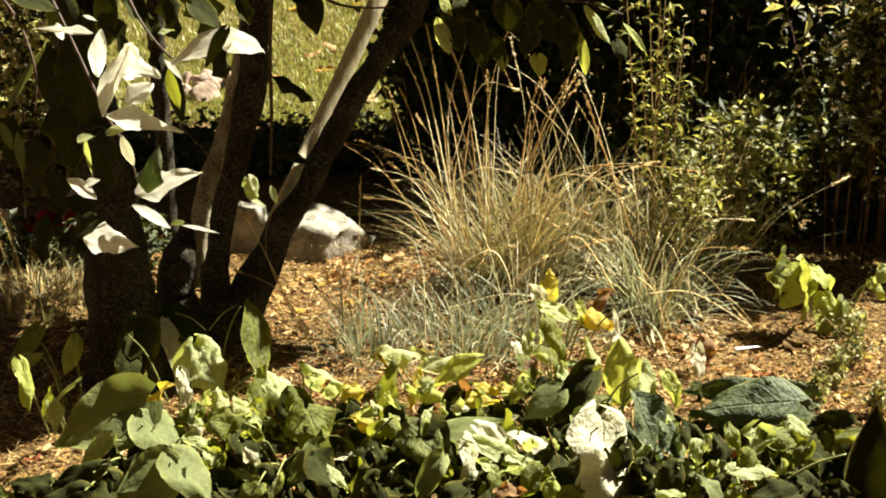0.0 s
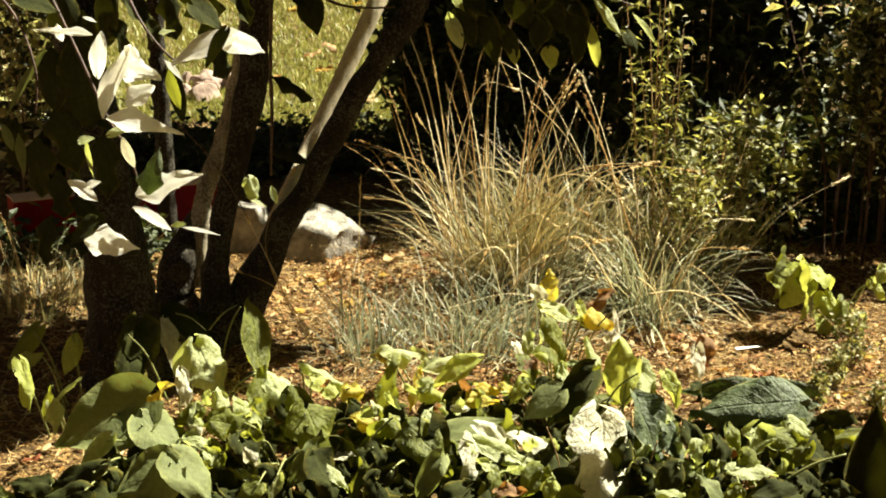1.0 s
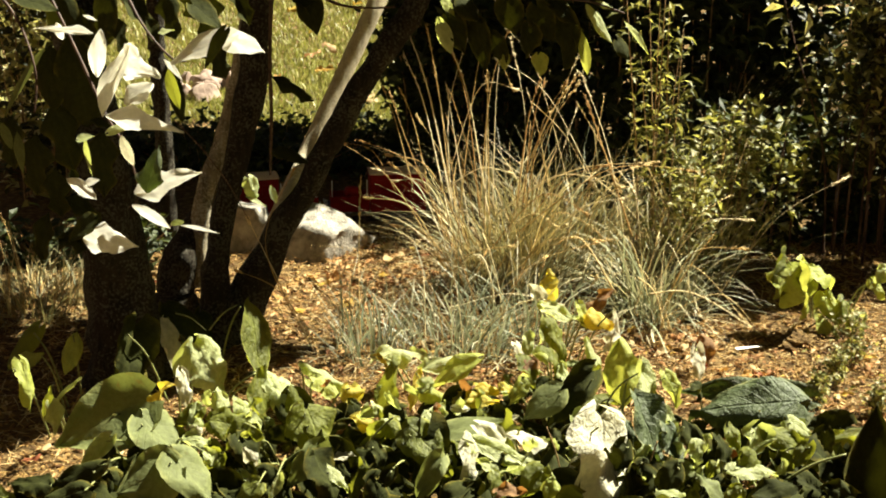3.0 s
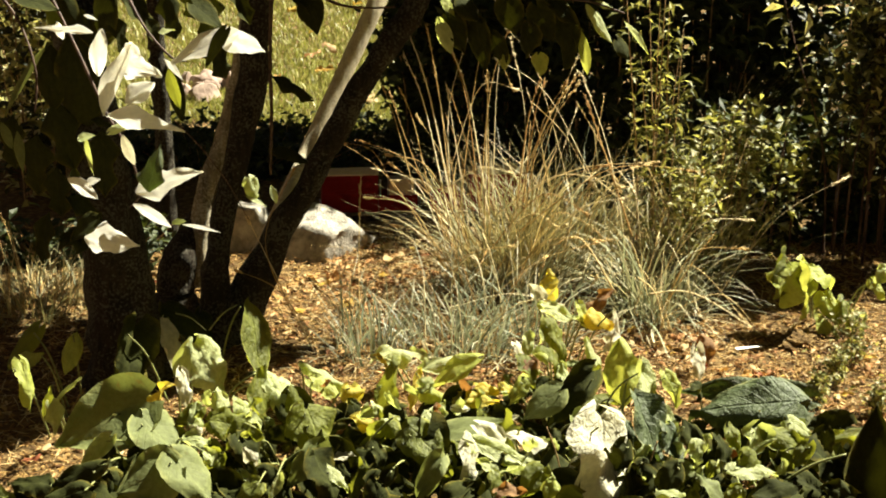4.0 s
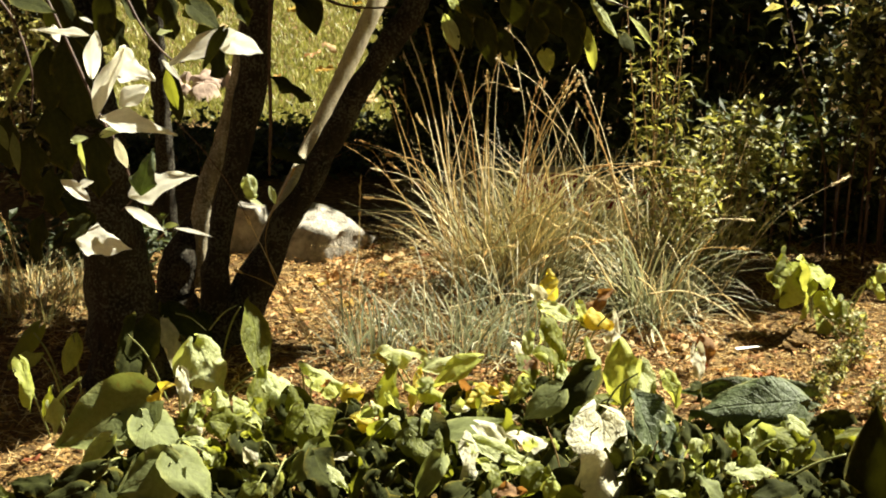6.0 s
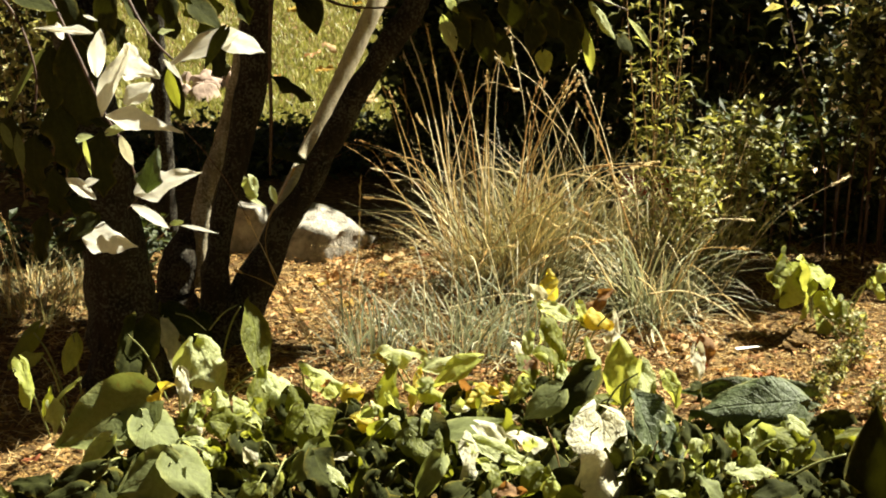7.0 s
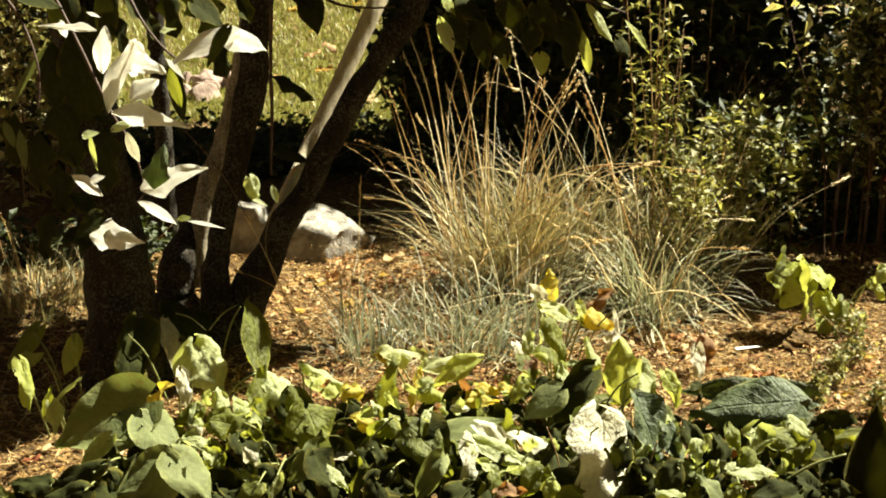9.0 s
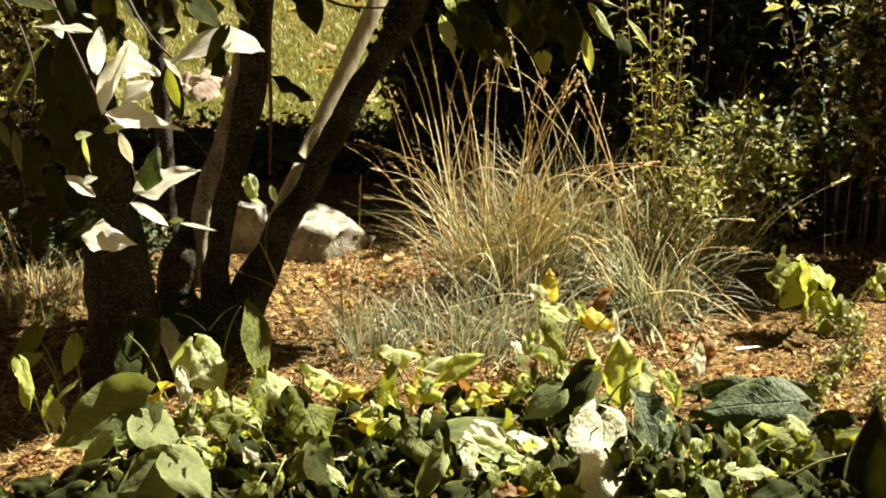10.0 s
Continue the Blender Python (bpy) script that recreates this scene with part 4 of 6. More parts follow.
bed_leaf(p2, -0.556, 0.154, -0.478, 0.066, 3.220, 0.082, "light", "heart", fold=0.1, droop=0.4, curl=0.3, wave=0.22)
bed_leaf(p2, -0.471, 0.192, -0.406, 0.028, 3.426, 0.064, "green", "oval", fold=0.15, droop=0.3, curl=0.2, wave=0.1)
bed_leaf(p2, -0.526, 0.148, -0.504, 0.072, 3.781, 0.036, "green", "oval")
bed_leaf(p2, -0.395, 0.167, -0.364, 0.053, 3.044, 0.047, "green", "oval", fold=0, curl=0.8)
bed_leaf(p2, -0.387, 0.137, -0.309, 0.084, 3.082, 0.047, "light", "heart")
bed_leaf(p2, -0.612, 0.080, -0.586, 0.139, 3.069, 0.026, "yellow", "heart", wave=0.3)
bed_leaf(p2, -0.685, 0.124, -0.655, 0.096, 3.065, 0.022, "brown", "heart", wave=0.3)
bed_leaf(p2, -0.606, 0.151, -0.770, 0.086, 2.887, 0.121, "sage", "heart", fold=0.1, droop=0.25, curl=0.15, wave=0.07)
bed_leaf(p2, -0.598, 0.132, -0.518, 0.072, 2.852, 0.086, "sage", "heart", fold=0.1, droop=0.25, curl=0.15, wave=0.07)
bed_leaf(p2, -0.502, 0.127, -0.600, 0.093, 2.637, 0.086, "sage", "heart", fold=0.1, droop=0.25, curl=0.15, wave=0.07)
bed_leaf(p2, -0.503, 0.141, -0.424, 0.079, 2.641, 0.079, "sage", "heart", fold=0.1, droop=0.25, curl=0.15, wave=0.07)
bed_leaf(p2, -0.647, 0.133, -0.700, 0.087, 2.763, 0.028, "light", "heart")
bed_leaf(p2, -0.642, 0.133, -0.751, 0.087, 2.617, 0.036, "shaded_green", "heart")
bed_leaf(p2, -0.731, 0.101, -0.804, 0.119, 2.620, 0.044, "shaded_green", "heart")
bed_leaf(p2, -0.650, 0.122, -0.741, 0.098, 2.547, 0.047, "shaded_green", "heart")
bed_leaf(p2, -0.512, 0.107, -0.456, 0.113, 2.828, 0.033, "light", "oval", curl=0.8)
bed_leaf(p2, -0.461, 0.114, -0.373, 0.106, 2.903, 0.056, "green", "heart")
bed_leaf(p2, -0.427, 0.122, -0.380, 0.098, 2.976, 0.038, "light", "heart", wave=0.3)
bed_leaf(p2, -0.477, 0.136, -0.448, 0.084, 3.020, 0.029, "light", "oval")
bed_leaf(p2, -0.566, 0.141, -0.535, 0.079, 3.094, 0.025, "cream", "heart", wave=0.3)
bed_leaf(p2, -0.511, 0.137, -0.507, 0.083, 2.946, 0.017, "light", "oval")
bed_leaf(p2, -0.462, 0.123, -0.433, 0.097, 2.741, 0.022, "light", "oval", wave=0.3)
bed_leaf(p2, -0.499, 0.124, -0.551, 0.097, 2.946, 0.032, "green", "heart")
p3 = thing("bed_plant", -0.305, 2.850, ground_height(-0.305, 2.850), "bed plant with folded light green leaves turning yellow", "plant", "broad-leaved bed plants")
bed_leaf(p3, -0.310, 0.133, -0.198, 0.102, 3.168, 0.037, "light", "oval", fold=0, curl=0.7, wave=0.2)
bed_leaf(p3, -0.279, 0.124, -0.205, 0.096, 3.109, 0.038, "lime", "heart")
bed_leaf(p3, -0.196, 0.131, -0.186, 0.089, 3.054, 0.036, "yellow", "heart", wave=0.25)
bed_leaf(p3, -0.187, 0.114, -0.131, 0.106, 2.929, 0.029, "yellow", "oval", wave=0.25)
bed_leaf(p3, -0.362, 0.127, -0.270, 0.069, 3.079, 0.059, "light", "heart", fold=0.1, droop=0.4, curl=0.3)
bed_leaf(p3, -0.320, 0.151, -0.272, 0.092, 2.994, 0.028, "green", "oval", fold=0, curl=1.2)
bed_leaf(p3, -0.276, 0.142, -0.237, 0.078, 2.884, 0.084, "green", "heart", fold=0.2, droop=0.5, wave=0.15)
bed_leaf(p3, -0.241, 0.146, -0.293, 0.074, 2.686, 0.036, "sage", "heart")
bed_leaf(p3, -0.245, 0.141, -0.178, 0.079, 2.627, 0.056, "shaded_green", "heart")
bed_leaf(p3, -0.217, 0.095, -0.177, 0.124, 2.745, 0.021, "cream", "oval")
bed_leaf(p3, -0.212, 0.122, -0.172, 0.097, 2.641, 0.023, "light", "heart")
bed_leaf(p3, -0.303, 0.132, -0.313, 0.089, 2.606, 0.016, "light", "oval")
bed_leaf(p3, -0.393, 0.137, -0.425, 0.084, 2.848, 0.032, "green", "heart")
bed_leaf(p3, -0.399, 0.136, -0.347, 0.084, 2.756, 0.049, "shaded_green", "heart")
bed_leaf(p3, -0.338, 0.122, -0.384, 0.098, 2.586, 0.037, "green", "heart")
bed_leaf(p3, -0.369, 0.117, -0.394, 0.104, 2.801, 0.018, "lime", "heart")
p4 = thing("bed_plant", -0.026, 2.820, ground_height(-0.026, 2.820), "bed plant with upright folded green leaves", "plant", "broad-leaved bed plants")
bed_leaf(p4, -0.130, 0.044, -0.108, 0.175, 3.105, 0.043, "green", "oval", fold=0.6, droop=0.15)
bed_leaf(p4, -0.149, 0.092, -0.043, 0.128, 3.357, 0.048, "light", "heart", curl=0.5, wave=0.3)
bed_leaf(p4, -0.149, 0.122, -0.118, 0.098, 3.277, 0.016, "yellow", "heart")
bed_leaf(p4, -0.048, 0.100, 0.071, 0.135, 3.243, 0.034, "light", "oval", fold=0, curl=0.5)
bed_leaf(p4, 0.070, 0.130, -0.040, 0.089, 3.201, 0.043, "lime", "heart", fold=0.1)
bed_leaf(p4, -0.057, 0.150, -0.056, 0.070, 3.094, 0.018, "yellow", "oval")
bed_leaf(p4, -0.032, 0.122, 0.042, 0.098, 3.064, 0.040, "lime", "heart", wave=0.25)
bed_leaf(p4, 0.028, 0.105, 0.120, 0.115, 3.042, 0.032, "yellow", "heart", wave=0.3)
bed_leaf(p4, -0.006, 0.088, -0.006, 0.132, 2.963, 0.025, "light", "oval")
bed_leaf(p4, 0.010, 0.095, 0.121, 0.125, 2.901, 0.056, "sage", "heart", fold=0.1, droop=0.25, curl=0.15, wave=0.07)
bed_leaf(p4, -0.065, 0.140, 0.025, 0.080, 2.777, 0.066, "green", "heart", fold=0.2, droop=0.5)
bed_leaf(p4, -0.004, 0.144, -0.057, 0.076, 2.627, 0.035, "sage", "heart")
bed_leaf(p4, -0.126, 0.097, -0.093, 0.124, 2.926, 0.021, "light", "oval")
bed_leaf(p4, -0.037, 0.130, -0.018, 0.090, 2.897, 0.024, "light", "heart")
bed_leaf(p4, -0.096, 0.132, -0.131, 0.088, 2.620, 0.025, "shaded_green", "heart")
bed_leaf(p4, 0.068, 0.106, 0.121, 0.113, 3.115, 0.026, "yellow", "oval", wave=0.3)
bed_leaf(p4, -0.136, 0.129, -0.107, 0.091, 2.741, 0.026, "shaded_green", "heart")
p5 = thing("bed_plant", 0.269, 3.050, ground_height(0.269, 3.050), "tall bed plant with curled green and browning leaves", "plant", "broad-leaved bed plants")
bed_leaf(p5, 0.273, 0.114, 0.263, 0.186, 3.750, 0.043, "yellow", "heart", wave=0.2)
bed_leaf(p5, 0.249, 0.132, 0.213, 0.168, 3.686, 0.028, "cream", "heart", wave=0.2)
bed_leaf(p5, 0.229, 0.154, 0.263, 0.146, 3.554, 0.030, "lime", "oval")
bed_leaf(p5, 0.247, 0.156, 0.327, 0.144, 3.493, 0.043, "light", "heart")
bed_leaf(p5, 0.232, 0.186, 0.288, 0.114, 3.295, 0.043, "green", "heart")
bed_leaf(p5, 0.224, 0.172, 0.232, 0.127, 3.358, 0.016, "light", "oval")
bed_leaf(p5, 0.346, 0.156, 0.405, 0.144, 3.465, 0.046, "yellow", "heart", wave=0.2)
bed_leaf(p5, 0.376, 0.119, 0.407, 0.181, 3.614, 0.038, "brown", "heart", fold=0.6)
bed_leaf(p5, 0.396, 0.181, 0.418, 0.118, 3.423, 0.013, "cream", "oval")
bed_leaf(p5, 0.317, 0.172, 0.346, 0.128, 3.473, 0.025, "lime", "heart")
bed_leaf(p5, 0.381, 0.125, 0.380, 0.175, 3.318, 0.029, "cream", "heart", wave=0.2)
bed_leaf(p5, 0.305, 0.182, 0.362, 0.118, 3.182, 0.027, "light", "oval", fold=0, curl=0.6)
bed_leaf(p5, 0.383, 0.083, 0.375, 0.216, 3.098, 0.058, "lime", "oval", fold=0.15, droop=0.2, curl=0.2)
bed_leaf(p5, 0.401, 0.192, 0.444, 0.108, 2.981, 0.045, "light", "heart", wave=0.2)
bed_leaf(p5, 0.458, 0.176, 0.496, 0.124, 2.996, 0.030, "lime", "heart")
bed_leaf(p5, 0.303, 0.193, 0.206, 0.107, 2.941, 0.054, "shaded_green", "heart")
bed_leaf(p5, 0.234, 0.172, 0.163, 0.128, 2.910, 0.050, "sage", "heart", fold=0.1, droop=0.25, curl=0.15, wave=0.07)
bed_leaf(p5, 0.215, 0.176, 0.284, 0.124, 3.158, 0.043, "green", "heart", wave=0.25)
bed_leaf(p5, 0.162, 0.173, 0.206, 0.127, 3.098, 0.031, "green", "heart")
bed_leaf(p5, 0.243, 0.171, 0.277, 0.129, 3.074, 0.030, "light", "oval", wave=0.3)
bed_leaf(p5, 0.158, 0.166, 0.186, 0.133, 3.226, 0.022, "cream", "heart")
bed_leaf(p5, 0.122, 0.157, 0.155, 0.143, 3.001, 0.020, "yellow", "heart")
bed_leaf(p5, 0.159, 0.174, 0.141, 0.126, 2.974, 0.025, "lime", "heart")
bed_leaf(p5, 0.294, 0.164, 0.321, 0.136, 3.056, 0.025, "cream", "heart", wave=0.3)
p6 = thing("bed_plant", 0.189, 2.750, ground_height(0.189, 2.750), "withered bed plant with bleached cream crumpled leaves", "plant", "broad-leaved bed plants")
bed_leaf(p6, 0.126, 0.107, 0.211, 0.113, 2.848, 0.050, "cream", "oval", fold=0, curl=0.6, wave=0.15)
bed_leaf(p6, 0.073, 0.131, 0.156, 0.089, 2.813, 0.036, "cream", "heart", wave=0.25)
bed_leaf(p6, 0.110, 0.088, 0.146, 0.132, 2.913, 0.015, "cream", "oval")
bed_leaf(p6, 0.036, 0.153, 0.072, 0.067, 2.730, 0.038, "cream", "oval", fold=0.4, wave=0.2)
bed_leaf(p6, 0.064, 0.119, 0.111, 0.100, 2.690, 0.020, "light", "oval")
bed_leaf(p6, 0.072, 0.115, 0.213, 0.079, 2.760, 0.040, "light", "heart", wave=0.25)
bed_leaf(p6, 0.135, 0.100, 0.187, 0.119, 2.690, 0.023, "lime", "heart", wave=0.25)
bed_leaf(p6, 0.292, 0.190, 0.334, 0.039, 2.696, 0.107, "cream", "heart", fold=0.22, droop=0.35, curl=0.25, wave=0.16)
bed_leaf(p6, 0.261, 0.123, 0.305, 0.097, 2.880, 0.040, "sage", "heart")
bed_leaf(p6, 0.182, 0.135, 0.143, 0.085, 2.613, 0.038, "green", "heart")
bed_leaf(p6, 0.091, 0.128, 0.120, 0.091, 2.600, 0.033, "green", "heart")
bed_leaf(p6, 0.204, 0.128, 0.193, 0.091, 2.600, 0.027, "lime", "oval")
bed_leaf(p6, 0.102, 0.104, 0.153, 0.116, 2.586, 0.027, "brown", "heart")
p7 = thing("bed_plant", 0.433, 2.800, ground_height(0.433, 2.800), "bed plant with dark drooping leaves and thin stalks", "plant", "broad-leaved bed plants")
bed_leaf(p7, 0.378, 0.168, 0.444, 0.052, 2.836, 0.057, "blue", "heart", fold=0.4)
bed_leaf(p7, 0.432, 0.147, 0.474, 0.072, 2.775, 0.036, "blue", "heart")
bed_leaf(p7, 0.464, 0.158, 0.509, 0.062, 2.773, 0.037, "shaded_green", "oval", fold=0.5)
bed_leaf(p7, 0.429, 0.130, 0.487, 0.089, 2.930, 0.035, "light", "heart")
bed_leaf(p7, 0.343, 0.130, 0.395, 0.090, 2.897, 0.034, "blue", "heart")
bed_leaf(p7, 0.329, 0.137, 0.395, 0.084, 2.848, 0.019, "shaded_green", "oval")
bed_leaf(p7, 0.389, 0.102, 0.439, 0.119, 2.578, 0.020, "light", "oval")
bed_leaf(p7, 0.371, 0.129, 0.384, 0.091, 2.669, 0.027, "shaded_green", "heart")
bed_leaf(p7, 0.366, 0.122, 0.378, 0.097, 2.669, 0.016, "light", "oval")
bed_leaf(p7, 0.435, 0.135, 0.402, 0.085, 2.627, 0.038, "shaded_green", "heart")
bed_leaf(p7, 0.349, 0.136, 0.327, 0.084, 2.726, 0.036, "shaded_green", "heart")
p8 = thing("bed_plant", 0.597, 2.800, ground_height(0.597, 2.800), "bed plant with large puckered blue-green leaf", "plant", "broad-leaved bed plants")
bed_leaf(p8, 0.721, 0.123, 0.519, 0.120, 2.981, 0.117, "blue", "heart", fold=0.1, droop=0.4, curl=0.3, wave=0.14)
bed_leaf(p8, 0.761, 0.076, 0.511, 0.105, 3.137, 0.066, "blue", "heart", fold=0.1, droop=0.4, wave=0.12)
bed_leaf(p8, 0.558, 0.133, 0.588, 0.086, 2.808, 0.032, "green", "heart")
bed_leaf(p8, 0.607, 0.136, 0.602, 0.084, 2.804, 0.049, "light", "heart", fold=0.5)
bed_leaf(p8, 0.550, 0.099, 0.628, 0.121, 2.686, 0.036, "light", "heart")
bed_leaf(p8, 0.640, 0.123, 0.733, 0.097, 2.817, 0.051, "green", "heart")
bed_leaf(p8, 0.696, 0.123, 0.747, 0.097, 2.880, 0.036, "light", "heart", wave=0.2)
bed_leaf(p8, 0.701, 0.129, 0.668, 0.091, 2.741, 0.027, "green", "heart", wave=0.2)
bed_leaf(p8, 0.462, 0.128, 0.525, 0.091, 2.600, 0.034, "sage", "oval", fold=0.4)
bed_leaf(p8, 0.525, 0.136, 0.558, 0.084, 2.756, 0.031, "shaded_green", "heart")
bed_leaf(p8, 0.579, 0.135, 0.600, 0.085, 2.697, 0.036, "green", "heart")
bed_leaf(p8, 0.512, 0.119, 0.490, 0.100, 2.676, 0.022, "green", "heart")
bed_leaf(p8, 0.581, 0.095, 0.659, 0.126, 2.606, 0.044, "shaded_green", "heart")
bed_leaf(p8, 0.538, 0.119, 0.506, 0.101, 2.566, 0.027, "green", "heart")
bed_leaf(p8, 0.537, 0.121, 0.558, 0.099, 3.096, 0.030, "shaded_green", "heart")
p9 = thing("bed_plant", 0.793, 2.720, ground_height(0.793, 2.720), "bed plant with a tall dark leaf with toothed edge", "plant", "broad-leaved bed plants")
bed_leaf(p9, 0.832, 0.019, 0.836, 0.200, 2.756, 0.076, "shaded_green", "heart", fold=0.9, droop=0.3)
bed_leaf(p9, 0.737, 0.101, 0.691, 0.119, 2.593, 0.039, "shaded_green", "heart")
bed_leaf(p9, 0.781, 0.090, 0.865, 0.130, 2.864, 0.021, "green", "lance")
p10 = thing("bed_plant", 1.024, 3.820, ground_height(1.024, 3.820), "lone bed plant with bright yellow-green rounded leaves", "plant", "broad-leaved bed plants")
bed_leaf(p10, 0.927, 0.134, 0.831, 0.175, 3.78, 0.092, "lime", "heart", fold=0.1, wave=0.24)
bed_leaf(p10, 0.912, 0.154, 1.006, 0.175, 3.80, 0.078, "lime", "heart", fold=0.1, wave=0.24)
bed_leaf(p10, 0.907, 0.184, 0.949, 0.073, 3.75, 0.072, "lime", "heart", fold=0.1, wave=0.24)
bed_leaf(p10, 0.877, 0.204, 0.874, 0.105, 3.80, 0.050, "green", "heart", fold=0.1, wave=0.24)
bed_leaf(p10, 0.983, 0.099, 1.035, 0.023, 3.78, 0.057, "lime", "heart", fold=0.1, wave=0.24)
bed_leaf(p10, 1.022, 0.081, 1.072, 0.032, 3.78, 0.057, "green", "heart", fold=0.1, wave=0.24)
bed_leaf(p10, 0.964, 0.057, 1.014, -0.001, 3.76, 0.047, "lime", "heart", fold=0.1, wave=0.24)
bed_leaf(p10, 1.069, 0.044, 1.110, -0.009, 3.80, 0.053, "green", "heart", fold=0.1, wave=0.24)
bed_leaf(p10, 1.131, 0.175, 1.108, 0.139, 3.78, 0.037, "light", "heart", fold=0.1, wave=0.24)
bed_leaf(p10, 1.100, 0.142, 1.139, 0.111, 3.78, 0.032, "lime", "heart", fold=0.1, wave=0.24)
p11 = thing("bed_plant", 0.620, 3.453, ground_height(0.620, 3.453), "small withered plant with a cream and a brown leaf", "plant", "broad-leaved bed plants")
bed_leaf(p11, 0.596, 0.078, 0.611, 0.010, 3.433, 0.030, "cream", "heart")
bed_leaf(p11, 0.631, 0.038, 0.612, 0.101, 3.473, 0.038, "brown", "oval")
stalk(p3, -0.180, 2.858, 0.039, -0.098, 2.858, 0.146, 0.003, 0.01, "stalk")
stalk(p3, -0.325, 2.772, 0.064, -0.246, 2.772, 0.122, 0.0028, 0.01, "stalk")
stalk(p6, 0.233, 2.738, 0.053, 0.198, 2.738, 0.172, 0.0018, 0.01, "dry_stalk")
stalk(p7, 0.382, 2.728, 0.038, 0.408, 2.728, 0.148, 0.002, 0.01, "dry_stalk")
stalk(p5, 0.370, 2.982, 0.092, 0.377, 2.982, 0.171, 0.003, 0.01, "stalk")
stalk(p8, 0.641, 2.720, 0.061, 0.767, 2.720, 0.125, 0.003, 0.01, "stalk")
stalk(p2, -0.549, 3.438, 0.129, -0.481, 3.438, 0.191, 0.002, 0.01, "stalk")
stalk(p2, -0.621, 3.407, 0.181, -0.551, 3.407, 0.139, 0.0018, 0.01, "stalk")
twig_a = branch(stump, [(-0.863, 3.300, 0.987, 0.0040), (-0.777, 3.200, 0.858, 0.0035), (-0.698, 3.140, 0.703, 0.0030), (-0.657, 3.120, 0.636, 0.0025), (-0.633, 3.120, 0.540, 0.0020), (-0.658, 3.120, 0.504, 0.0015)], "leafy twig with leaves coloured sunlit pale and shaded dark")
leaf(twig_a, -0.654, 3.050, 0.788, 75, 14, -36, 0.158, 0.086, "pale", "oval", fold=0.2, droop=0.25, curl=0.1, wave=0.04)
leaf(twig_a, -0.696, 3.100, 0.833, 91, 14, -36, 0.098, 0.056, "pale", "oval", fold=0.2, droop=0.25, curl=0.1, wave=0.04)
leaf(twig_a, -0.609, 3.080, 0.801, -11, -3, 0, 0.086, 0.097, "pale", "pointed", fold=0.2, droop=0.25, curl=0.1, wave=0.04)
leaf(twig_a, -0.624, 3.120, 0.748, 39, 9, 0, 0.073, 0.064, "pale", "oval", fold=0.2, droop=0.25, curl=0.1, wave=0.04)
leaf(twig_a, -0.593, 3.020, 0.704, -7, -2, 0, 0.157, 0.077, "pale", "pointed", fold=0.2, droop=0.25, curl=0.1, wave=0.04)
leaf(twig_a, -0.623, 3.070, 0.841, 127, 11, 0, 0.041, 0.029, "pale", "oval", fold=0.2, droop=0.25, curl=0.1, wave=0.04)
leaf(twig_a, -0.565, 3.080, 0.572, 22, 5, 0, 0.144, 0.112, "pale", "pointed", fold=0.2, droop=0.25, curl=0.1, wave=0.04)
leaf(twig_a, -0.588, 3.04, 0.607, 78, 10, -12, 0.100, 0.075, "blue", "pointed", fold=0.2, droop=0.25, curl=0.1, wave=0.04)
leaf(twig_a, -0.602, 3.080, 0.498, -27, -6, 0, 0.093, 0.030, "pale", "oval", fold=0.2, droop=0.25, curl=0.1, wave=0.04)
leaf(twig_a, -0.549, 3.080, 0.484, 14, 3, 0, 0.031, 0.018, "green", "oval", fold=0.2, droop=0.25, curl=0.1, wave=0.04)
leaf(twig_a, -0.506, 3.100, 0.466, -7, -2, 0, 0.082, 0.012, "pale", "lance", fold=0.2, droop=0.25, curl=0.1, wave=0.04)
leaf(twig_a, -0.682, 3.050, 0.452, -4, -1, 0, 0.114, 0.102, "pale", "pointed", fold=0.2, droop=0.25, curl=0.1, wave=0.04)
leaf(twig_a, -0.744, 3.060, 0.473, -144, -8, 0, 0.071, 0.059, "shaded_green", "heart", fold=0.2, droop=0.25, curl=0.1, wave=0.04)
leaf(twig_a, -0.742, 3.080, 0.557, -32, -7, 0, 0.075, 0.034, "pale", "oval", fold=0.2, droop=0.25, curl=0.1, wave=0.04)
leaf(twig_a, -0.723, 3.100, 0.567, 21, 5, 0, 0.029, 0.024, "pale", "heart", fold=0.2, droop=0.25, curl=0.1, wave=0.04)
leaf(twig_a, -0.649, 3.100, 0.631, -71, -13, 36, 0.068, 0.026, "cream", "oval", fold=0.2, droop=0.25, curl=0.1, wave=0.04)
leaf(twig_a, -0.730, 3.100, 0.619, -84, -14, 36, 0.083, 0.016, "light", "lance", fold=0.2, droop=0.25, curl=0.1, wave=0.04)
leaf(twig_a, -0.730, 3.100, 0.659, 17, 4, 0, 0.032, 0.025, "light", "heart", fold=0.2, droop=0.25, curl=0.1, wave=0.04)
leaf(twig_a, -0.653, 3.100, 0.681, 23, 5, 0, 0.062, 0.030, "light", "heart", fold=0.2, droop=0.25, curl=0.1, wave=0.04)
leaf(twig_a, -0.766, 3.120, 0.573, -77, -14, 0, 0.032, 0.022, "shaded_green", "oval", fold=0.2, droop=0.25, curl=0.1, wave=0.04)
leaf(twig_a, -0.800, 3.330, 0.396, 150, 0, 0, 0.076, 0.076, "shaded_green", "lobed", wave=0.05)
leaf(twig_a, -0.814, 3.330, 0.379, 150, 0, 0, 0.101, 0.088, "shaded_green", "lobed", wave=0.05)
leaf(twig_a, -0.797, 3.330, 0.448, -20, 0, 0, 0.113, 0.080, "shaded_green", "lobed", wave=0.05)
